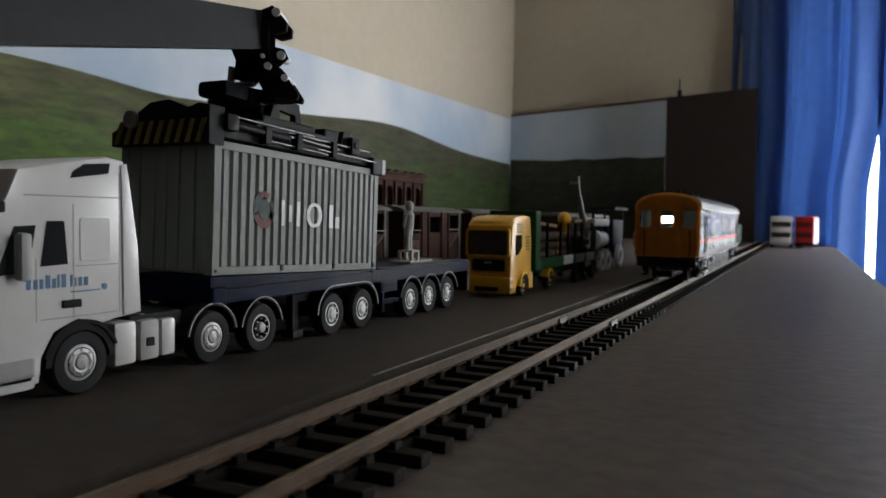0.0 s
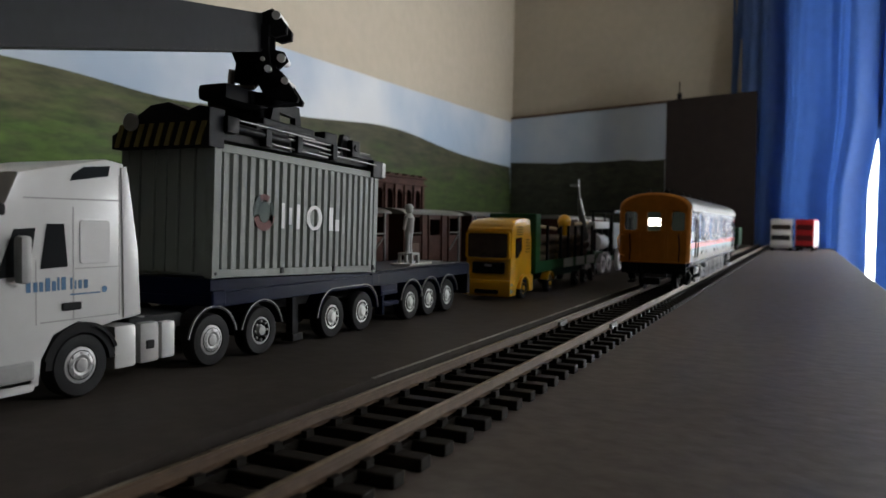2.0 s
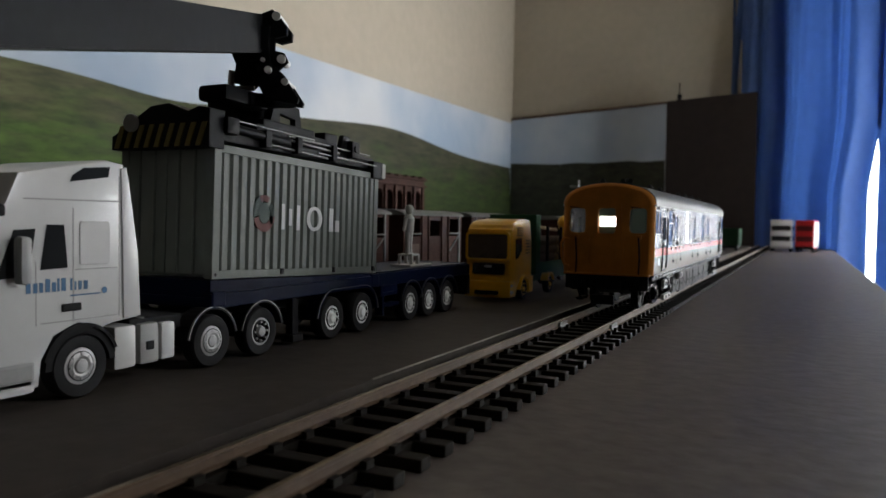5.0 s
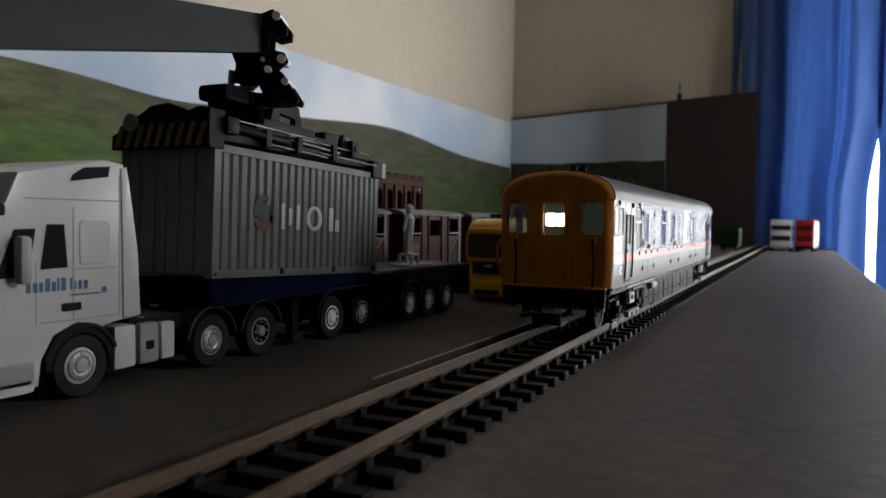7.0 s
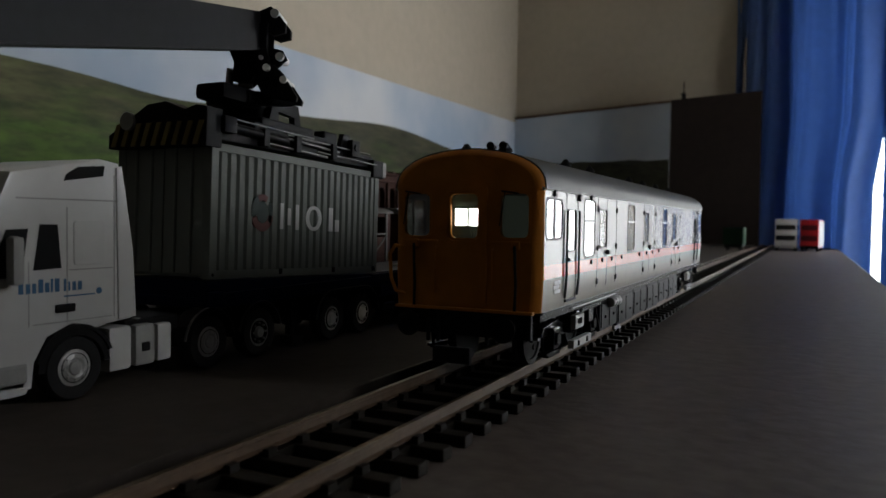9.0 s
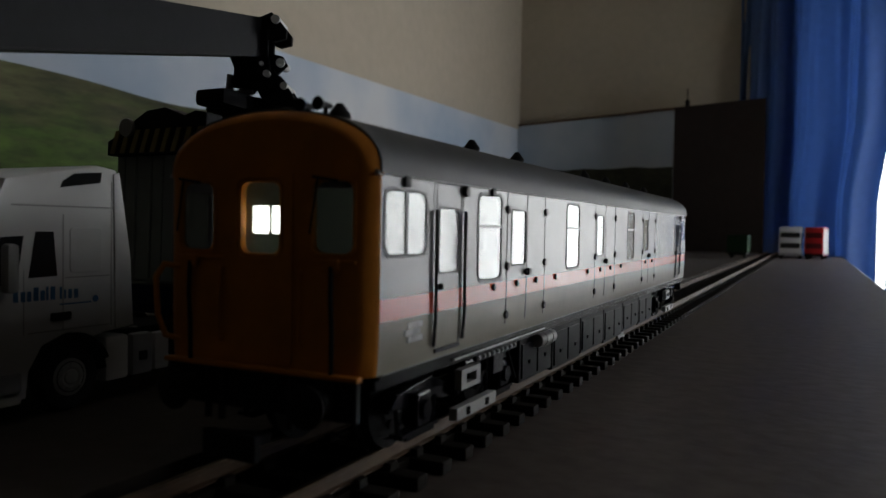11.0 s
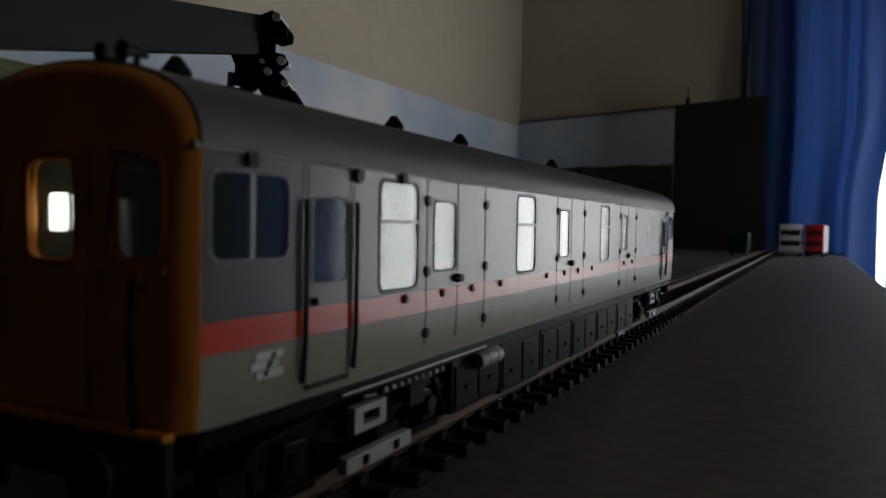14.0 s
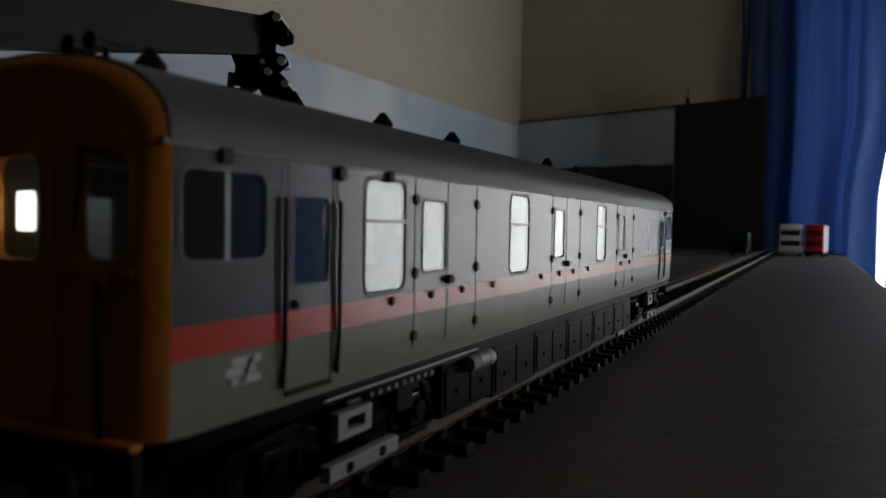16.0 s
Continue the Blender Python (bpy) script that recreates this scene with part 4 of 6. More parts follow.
def build_tractor():
    W = 32.0
    t = thing("lorry_tractor", "white three-axle model lorry tractor unit on the road", "lorry", SIDE_X - W / 2, 82, ROAD_Z)
    h = W / 2
    # cab shell: side outline in y (rearwards) and z
    side = [(0.8, 4.0), (13.2, 4.0), (13.8, 9.0), (16.5, 13.5), (22.0, 15.6), (28.0, 14.0), (30.8, 14.6), (37.2, 15.2), (36.4, 30.0), (34.6, 41.0), (33.4, 48.6), (29.0, 49.2), (14.0, 46.4), (9.0, 45.4), (6.6, 40.0), (3.6, 36.5), (1.6, 22.0), (0.2, 12.0)]
    part("cab", Build().prism(side, "x", -h, h, 0.9), M_WHITE, t, "white cab with tall sleeper roof", smooth=True)
    for s in (1, -1):
        x = s * h
        a, b = sorted((x - 0.3 * s, x + 0.12 * s))
        part("door_window", Build().prism([(13.4, 26.8), (19.4, 27.0), (18.6, 35.6), (14.8, 35.6)], "x", a, b), M_DKGLASS, t, "dark cab side window")
        part("quarter_window", Build().prism([(4.4, 25.4), (11.0, 25.8), (12.4, 34.8), (8.0, 34.6)], "x", a, b), M_DKGLASS, t)
        part("roof_vent_panel", Build().prism([(20.0, 44.2), (29.2, 45.6), (29.6, 47.8), (23.2, 47.2), (20.6, 45.6)], "x", a, b), M_DKGLASS, t, "dark sloped roof intake")
        for u0, u1, v0, v1 in ((20.6, 20.9, 16.0, 39.0), (31.9, 32.2, 16.0, 46.0), (12.4, 12.6, 16.0, 28.5)):
            part("panel_seam", Build().box(min(x - 0.2 * s, x + 0.03 * s), max(x - 0.2 * s, x + 0.03 * s), u0, u1, v0, v1), M_LTGREY, t)
        part("panel_seam", Build().box(min(x - 0.2 * s, x + 0.03 * s), max(x - 0.2 * s, x + 0.03 * s), 10.0, 34.8, 40.4, 40.7), M_LTGREY, t)
        for u0, u1, z in ((13.4, 31.4, 16.2), (21.2, 31.6, 26.4), (33.2, 36.8, 28.0)):
            part("panel_seam", Build().box(min(x - 0.2 * s, x + 0.03 * s), max(x - 0.2 * s, x + 0.03 * s), u0, u1, z, z + 0.25), M_LTGREY, t)
        part("side_deflector", Build().prism([(33.0, 15.4), (37.6, 15.6), (36.8, 30.0), (35.0, 41.0), (33.8, 48.0), (32.4, 47.6)], "x", x - 0.4 * s, x + 0.35 * s, 0.2), M_WHITE, t, smooth=True)
        part("arch_lip", Build().prism(arc_strip(22.8, 6.4, 8.3, 9.1, 20, 165), "x", x - 0.6 * s, x + 0.3 * s), M_BLACK, t)
        part("door_step", Build().box(min(x - 2 * s, x - 0.2 * s), max(x - 2 * s, x - 0.2 * s), 5.0, 12.8, 10.6, 12.0, 0.3), M_BLACK, t)
        part("locker_panel", Build().prism(rrect(22.2, 29.6, 27.4, 36.4, 0.8), "x", x - 0.2 * s, x + 0.18 * s, 0.08), M_WHITE, t)
        part("door_handle", Build().box(min(x, x + 0.35 * s), max(x, x + 0.35 * s), 18.0, 22.4, 18.2, 19.8, 0.3), M_BLACK, t, "black door handle")
        nm = Build()
        for u, w, v, hh in ((10.4, 1.0, 22.4, 2.6), (11.9, 0.9, 22.4, 1.9), (13.2, 0.8, 22.4, 1.9), (14.5, 1.0, 22.4, 2.6), (15.9, 0.9, 22.4, 1.9), (17.1, 0.5, 22.4, 2.6), (18.0, 1.0, 22.4, 2.6)):
            nm.box(min(x - 0.2 * s, x + 0.06 * s), max(x - 0.2 * s, x + 0.06 * s), u, u + w, v, v + hh)
        part("name_bars", nm, M_BLUETXT, t, "dark blue printed bars")
        nm = Build()
        for u, w, hh in ((20.0, 0.5, 2.4), (21.0, 0.4, 1.8), (21.9, 0.8, 1.8), (23.2, 0.9, 1.8)):
            nm.box(min(x - 0.2 * s, x + 0.06 * s), max(x - 0.2 * s, x + 0.06 * s), u, u + w, 22.4, 22.4 + hh)
        nm.box(min(x - 0.2 * s, x + 0.06 * s), max(x - 0.2 * s, x + 0.06 * s), 20.0, 27.2, 21.2, 21.5).cyl("x", (28.2, 21.9), 0.7, x - 0.2 * s, x + 0.06 * s, 12)
        part("emblem_bars", nm, M_BLUETXT, t)
        part("mirror", Build().box(min(x + 0.8 * s, x + 3.4 * s), max(x + 0.8 * s, x + 3.4 * s), 7.2, 9.6, 24.4, 33.4, 0.9).rod((x, 9, 33), (x + 2.0 * s, 9, 32.6), 0.5, 8).rod((x, 9, 25.4), (x + 2.0 * s, 9, 25.6), 0.5, 8), M_LTGREY, t, "grey wing mirror", smooth=True)
        part("bumper_lamp", Build().box(min(x - 2.5 * s, x + 0.2 * s), max(x - 2.5 * s, x + 0.2 * s), 3.0, 12.2, 5.4, 9.4, 0.7), M_LTGREY, t, "grey bumper corner lamp")
        part("wheel_arch", Build().prism(arc_strip(22.8, 6.4, 6.9, 8.3, 5, 178), "x", x - 5 * s, x - 0.1 * s), M_BLACK, t)
        tk = part("fuel_tank", Build().box(min(x - 7 * s, x - 0.4 * s), max(x - 7 * s, x - 0.4 * s), 31.2, 37.2, 4.0, 13.6, 1.0), M_WHITE, t, "white side tank", smooth=True)
        part("fuel_tank", Build().box(min(x - 7 * s, x - 0.2 * s), max(x - 7 * s, x - 0.2 * s), 38.0, 43.6, 4.2, 13.4, 0.9).cyl("z", (x - 3 * s, 40.5), 0.9, 13.2, 14.6, 12), M_LTGREY, t, "silver fuel tank", smooth=True)
        part("tank_vent", Build().box(min(x - 0.3 * s, x + 0.05 * s), max(x - 0.3 * s, x + 0.05 * s), 39.6, 41.8, 7.4, 9.4, 0.3), M_BLACK, t)
        part("fuel_tank", Build().box(min(x - 7 * s, x - 0.4 * s), max(x - 7 * s, x - 0.4 * s), 44.4, 48.6, 4.4, 13.0, 0.8), M_WHITE, t, smooth=True)
        for k, y in enumerate((22.8, 60.8, 79.9)):
            road_wheel(t, x - 0.4 * s, y, 6.6, s, hub=M_CHROME, deep=(k == 2))
            if k:
                part("mudguard", Build().prism(arc_strip(y, 6.6, 8.0, 8.5, 10, 172), "x", x - 5 * s, x + 0.1 * s), M_BLACK, t, "black mudguard")
                # highlight on the mudguard rim, modelled as a steel strip
                part("mudguard_glint", Build().prism(arc_strip(y, 6.6, 8.45, 8.7, 10, 172), "x", min(x - 0.3 * s, x + 0.25 * s), max(x - 0.3 * s, x + 0.25 * s)), M_STEEL, t, "steel strip for the highlight on the mudguard rim")
    part("windscreen", Build().prism([(-h + 2, 23.5), (h - 2, 23.5), (h - 2.4, 36.0), (-h + 2.4, 36.0)], "y", 1.2, 2.2), M_DKGLASS, t)
    part("sun_visor", Build().box(-h + 0.5, h + 0.3, -1.5, 6.5, 37.0, 39.4, 0.7), M_BLACK, t, "dark sun visor", smooth=True)
    part("bumper", Build().box(-h, h, -0.6, 12.6, 3.0, 9.6, 1.2), M_WHITE, t, "white front bumper", smooth=True)
    part("chassis", Build().box(-6, 6, 30, 92, 6.5, 11.5, 0.4).box(-9, 9, 54, 88, 11.5, 13.2, 0.4).box(-h + 2, h - 2, 36.5, 52, 11, 14.5, 0.5), M_BLACK, t)
    return t


def build_trailer():
    W = 32.0
    t = thing("container_trailer", "dark blue five-axle container trailer behind the white lorry", "trailer", SIDE_X - W / 2, 140, ROAD_Z)
    h = W / 2
    part("deck", Build().box(-h + 2, h - 2, 2, 60, 14.6, 17.4, 0.4).box(-h, h, 83, 163, 14.4, 19.0, 0.4).box(-h + 4, h - 4, 58, 86, 15.0, 18.6), M_BLUE, t, "navy blue trailer deck")
    part("deck_bolster", Build().prism([(2.2, 17.2), (83.4, 17.2), (83.4, 19.15), (2.2, 21.75)], "x", -h + 0.5, h - 0.5, 0.15), M_BLUE, t, "navy bolster under the container")
    part("rear_bed", Build().box(-h + 0.6, h - 0.6, 84, 162, 19.0, 19.5, 0.15), M_BLUE, t)
    for s in (1, -1):
        x = s * h
        f = lambda d0, d1: sorted((x + d0 * s, x + d1 * s))
        a, b = f(-2.5, 0.2)
        part("side_rail", Build().box(a, b, 2, 84, 14.6, 18.4, 0.3), M_BLUE, t)
        a, b = f(-2.2, 0.45)
        part("twist_lock", Build().box(a, b, 2.2, 7.0, 15.0, 18.9, 0.4), M_BLUE, t, "blue corner lock block")
        a, b = f(-2.5, 0.3)
        part("twist_lock", Build().box(a, b, 79, 84, 15.0, 19.0, 0.4), M_BLUE, t)
        a, b = f(-5, 0.3)
        part("fender", Build().prism(arc_strip(56.4, 6.6, 8.3, 9.0, 88, 176, 10), "x", a, b).prism(arc_strip(74.3, 6.6, 8.3, 9.0, 4, 92, 10), "x", a, b).box(a, b, 56.0, 74.7, 14.9, 15.6), M_BLUE, t, "navy twin-wheel fender")
        # highlights along the fender arches, put in as thin steel strips
        part("fender_glint", Build().prism(arc_strip(56.4, 6.6, 8.95, 9.2, 88, 176, 10), "x", b - 0.4 if s > 0 else a, b + 0.15 if s > 0 else a + 0.4).prism(arc_strip(74.3, 6.6, 8.95, 9.2, 4, 92, 10), "x", b - 0.4 if s > 0 else a, b + 0.15 if s > 0 else a + 0.4).box(b - 0.4 if s > 0 else a, b + 0.15 if s > 0 else a + 0.4, 56.2, 74.5, 15.55, 15.8), M_STEEL, t, "thin steel strip for the highlight on the fender rim")
        for y in (108.6, 124.3, 141.1):
            part("fender_glint", Build().prism(arc_strip(y, 6.6, 8.5, 8.75, 10, 170, 12), "x", b - 0.4 if s > 0 else a, b + 0.1 if s > 0 else a + 0.4), M_STEEL, t)
            part("fender", Build().prism(arc_strip(y, 6.6, 8.0, 8.6, 10, 170, 12), "x", a, b), M_BLUE, t)
        a, b = f(-3, 0.1)
        part("toolbox", Build().box(a, b, 85.5, 97.5, 10.8, 14.6, 0.4).box(a, b + 0.15 if s > 0 else b, 86.5, 96.5, 11.4, 12.2), M_BLUE, t, "blue side locker")
        part("side_guard", Build().box(a, b, 88, 98.5, 6.8, 8.2, 0.2).box(a, b, 86.5, 88, 4.0, 14.6, 0.2), M_BLUE, t)
        part("landing_leg", Build().box(min(x - 6 * s, x - 3.6 * s), max(x - 6 * s, x - 3.6 * s), 40, 43, 3.0, 14.6, 0.3).box(min(x - 7 * s, x - 2.6 * s), max(x - 7 * s, x - 2.6 * s), 39, 44, 0.9, 3.2, 0.3), M_BLACK, t)
        for y in (56.4, 74.3, 108.6, 124.3, 141.1):
            road_wheel(t, x - 0.4 * s, y, 6.6, s, hub=M_HUBWHITE, deep=0.35)
    part("spine", Build().box(-5, 5, 10, 160, 10.0, 15.0, 0.5), M_BLACK, t)
    for y in (56.4, 74.3, 108.6, 124.3, 141.1):
        part("axle", Build().cyl("x", (y, 6.6), 1.4, -12, 12, 10), M_BLACK, t)
    part("rear_bumper", Build().box(-h, h, 160.5, 163.5, 5.6, 14.4, 0.4), M_BLACK, t)
    return t


def build_container():
    L, W, H = 80.0, 32.0, 34.2
    c = thing("shipping_container", "grey-green ribbed twenty-foot model container with white marks", "container", SIDE_X - W / 2, 142, 25.0)
    c.matrix_world = pose((SIDE_X - W / 2) / 1000, 0.142, 0.0250, -1.9, 0, 0)
    h = W / 2
    n = 22
    for s in (1, -1):
        prof = []
        step = (L - 5.0) / n
        for i in range(n):
            u = 2.5 + i * step
            prof += [(s * (h - 0.7), u), (s * (h - 0.7), u + step * 0.16), (s * (h - 0.1), u + step * 0.34), (s * (h - 0.1), u + step * 0.88)]
        prof += [(s * (h - 0.7), L - 2.5), (s * (h - 1.6), L - 2.5), (s * (h - 1.6), 2.5)]
        part("ribbed_side", Build().prism(prof, "z", 2.2, H - 2.2), M_CONT, c)
        part("top_rail", Build().box(min(s * (h - 1.8), s * h), max(s * (h - 1.8), s * h), 2.2, L - 2.2, H - 2.2, H - 0.1, 0.2), M_CONT, c)
        b = Build().box(min(s * (h - 1.8), s * h), max(s * (h - 1.8), s * h), 2.2, L - 2.2, 0.1, 2.3, 0.2)
        part("bottom_rail", b, M_CONT, c)
        for u in (28.0, 54.0, 77.6):
            part("lashing_point", Build().box(min(s * (h - 0.5), s * (h + 0.35)), max(s * (h - 0.5), s * (h + 0.35)), u - 0.6, u + 0.6, 0.8, 2.4, 0.15), M_BLACK, c)
        for u in (0.0, L - 2.6):
            part("corner_post", Build().box(min(s * (h - 2.6), s * (h + 0.1)), max(s * (h - 2.6), s * (h + 0.1)), u, u + 2.6, 0, H, 0.25), M_CONT, c)
            for z in (0.4, H - 2.0):
                part("corner_casting", Build().cyl("x", (u + 1.3, z + 0.8), 0.45, s * (h - 0.2), s * (h + 0.16), 10), M_BLACK, c)
        # marks as plain shapes
        x0, x1 = sorted((s * (h - 0.5), s * (h - 0.02)))
        mk = Build()
        mk.box(x0, x1, 27.4, 28.8, 13.4, 20.6).box(x0, x1, 34.4, 35.9, 13.4, 20.6).box(x0, x1, 30.8, 32.1, 14.6, 19.4)
        part("white_block", mk, M_LOGO, c, "white printed blocks")
        ro = [(43.2 + 4.1 * math.cos(2 * math.pi * i / 24), 17.0 + 3.7 * math.sin(2 * math.pi * i / 24)) for i in range(24)]
        ri = [(43.2 + 2.2 * math.cos(2 * math.pi * i / 24), 17.0 + 2.7 * math.sin(2 * math.pi * i / 24)) for i in range(24)]
        part("white_ring", Build().plate(ro, [ri[::-1]], "x", x0, x1), M_LOGO, c, "white printed ring")
        part("white_block", Build().box(x0, x1, 51.0, 53.2, 13.4, 20.6).box(x0, x1, 54.4, 56.6, 13.4, 17.0), M_LOGO, c)
        cr = lambda a0, a1, r0, r1: [(19.8 + p, 17.6 + q * 1.12) for p, q in arc_strip(0, 0, r0, r1, a0, a1, 10)]
        part("emblem_disc", Build().prism([(19.8 + 2.4 * math.cos(0.3142 * i), 17.6 + 2.9 * math.sin(0.3142 * i)) for i in range(20)], "x", x0, x1), M_MUTEDTEAL, c, "dark green printed disc")
        part("red_crescent", Build().prism(cr(200, 350, 2.6, 4.6), "x", x0, x1).prism(cr(60, 120, 2.9, 4.4), "x", x0, x1), M_MUTEDRED, c, "faded red printed crescent")
        part("green_crescent", Build().prism(cr(115, 195, 2.2, 4.6), "x", x0, x1).prism(cr(-40, 40, 2.6, 4.2), "x", x0, x1), M_MUTEDTEAL, c, "dark green printed crescent")
    part("roof_sheet", Build().box(-h + 1.5, h - 1.5, 1.5, L - 1.5, H - 1.2, H - 0.5), M_CONT, c)
    part("floor_sheet", Build().box(-h + 1.5, h - 1.5, 1.5, L - 1.5, 0.4, 1.4), M_CONT, c)
    for u0, u1 in ((0.3, 1.4), (L - 1.4, L - 0.3)):
        for x0, x1 in ((-h + 2.5, -0.15), (0.15, h - 2.5)):
            d = part("end_door", Build().box(x0, x1, u0, u1, 1.0, H - 1.0, 0.2), M_CONT, c)
            for x in (x0 + 4, x1 - 4):
                part("lock_rod", Build().cyl("z", (x, u0 if u0 < 1 else u1), 0.5, 1.5, H - 1.5, 8), M_CONT, d)
    return c


def build_stacker():
    """Spreader on the container with the lifting head and the raised boom."""
    t = thing("reach_stacker", "black model reach stacker spreader and boom gripping the container", "crane", SIDE_X - 16, 142, 59.4)
    t.matrix_world = pose((SIDE_X - 16) / 1000, 0.142, 0.0594, -1.9, 0, 0)
    h = 16.0
    # end beams; the near one carries striped hazard plate
    for y0, y1, s in ((-1.6, 4.0, -1), (77.0, 82.4, 1)):
        o = [(-h - 0.8, -1.6), (h + 0.6, -1.6), (h + 0.6, 8.0), (h - 3.0, 8.6), (9.5, 7.6), (3.0, 9.9), (-3.2, 9.4), (-5.4, 8.2), (-h + 0.6, 2.6), (-h - 0.8, 2.0)]
        if s > 0:
            o = [(-h - 0.6, -1.2), (h + 0.6, -1.2), (h + 0.6, 3.6), (h - 2, 3.9), (-h + 2, 3.9), (-h - 0.6, 3.6)]
        part("end_beam", Build().prism(o, "y", y0, y1, 0.3), M_CRANE, t, "black spreader end beam")
    for k in range(9):
        x = -h + 0.4 + k * 3.5
        part("hazard_bar", Build().prism([(x, -1.2), (x + 1.6, -1.2), (x + 3.6, 4.6), (x + 2.0, 4.6)], "y", -1.9, -1.5), M_HAZ, t, "dull yellow hazard stripe")
    part("lifting_eye", Build().lathe("y", (-h + 6.6, 5.2), [(-2.6, 2.3), (-1.4, 2.3), (-1.4, 1.7), (-2.6, 1.7)], 18), M_LTGREY, t, "grey ring on the end beam")
    for s in (1, -1):
        x = s * (h - 3.0)
        part("main_beam", Build().box(x - 2.4, x + 2.4, 2, 60, 0.6, 4.6, 0.4).box(x - 1.8, x + 1.8, 58, 79, 0.8, 3.8, 0.3), M_CRANE, t, smooth=False)
        part("slide_beam", Build().box(x - 2.0, x + 2.0, 18, 52, 4.4, 7.4, 0.3), M_CRANE, t)
        xr = s * (h + 0.3)
        rd = part("hydraulic_ram", Build().rod((xr, 6, 4.2), (xr, 30, 3.6), 1.1, 12).box(xr - 1.6, xr + 1.6, 3.5, 8, 2.4, 6.6, 0.4), M_CRANE, t, smooth=True)
        part("ram_rod", Build().rod((xr, 9, 5.0), (xr, 56, 3.6), 0.42, 12), M_STEEL, rd, "bright steel ram rod", smooth=True)
        part("ram_rod", Build().rod((xr, 20, 2.0), (xr, 50, 1.4), 0.36, 12), M_STEEL, rd, smooth=True)
        for y in (19, 33, 51):
            part("ram_clamp", Build().box(xr - 1.5, xr + 1.3, y, y + 2.4, 0.8, 5.6, 0.3), M_CRANE, rd)
        part("corner_lock", Build().box(min(s * (h - 3), s * (h + 1.0)), max(s * (h - 3), s * (h + 1.0)), 76, 83.0, -2.2, 3.6, 0.4), M_CRANE, t, "dark corner lock")
        part("guide_arm", Build().prism([(58, 3.6), (60, 10.0), (63.5, 10.0), (64.5, 6.5), (68, 5.0), (78, 4.6), (78, 3.4)], "x", s * (h - 1.6) - 0.9, s * (h - 1.6) + 0.9, 0.2), M_CRANE, t)
        for y0, y1, z, dx in ((8, 44, 6.6, -0.9), (30, 74, 5.4, 0.2), (44, 78, 2.4, 0.5)):
            part("hydraulic_line", Build().rod((xr + dx * s, y0, z), (xr + dx * s, y1, z - 0.4), 0.26, 10), M_STEEL, t, "thin bright hydraulic line", smooth=True)
        # light grey tip on the far end of the lock
        part("lock_tip", Build().box(min(s * (h - 1), s * (h + 1.2)), max(s * (h - 1), s * (h + 1.2)), 81.6, 84.0, -1.8, 3.2, 0.3), M_LTGREY, t, "pale tip of the corner lock")
        part("valve_block", Build().box(min(s * (h - 0.6), s * (h + 1.4)), max(s * (h - 0.6), s * (h + 1.4)), 62, 66.5, 3.0, 8.4, 0.3).cyl("x", (64.2, 6.0), 1.1, s * (h + 1.2), s * (h + 1.8), 12), M_CRANE, t, "small black valve block")
        part("lamp_box", Build().box(min(s * (h - 5), s * (h - 1.0)), max(s * (h - 5), s * (h - 1.0)), 50, 57, 4.4, 9.6, 0.5), M_CRANE, t, "black valve box")
        part("chute_frame", Build().plate([(28, 7.4), (44, 7.4), (42, 15.5), (31, 17.0)], [[(33, 9.0), (32.8, 12.6), (40.2, 12.0), (40.4, 9.0)]], "x", s * (h - 6) - 1.0, s * (h - 6) + 1.0), M_CRANE, t, "black head bracket")
    part("cross_table", Build().box(-h + 2, h - 2, 22, 46, 6.6, 9.4, 0.6), M_CRANE, t)
    part("rotator", Build().cyl("z", (0, 30), 8.5, 9.2, 14.2, 32, bevel=0.5).cyl("z", (0, 30), 10.0, 13.8, 16.4, 32, bevel=0.5).box(3, 13, 8, 26, 12.0, 16.4, 1.5), M_CRANE, t, "round black rotator", smooth=True)
    return t


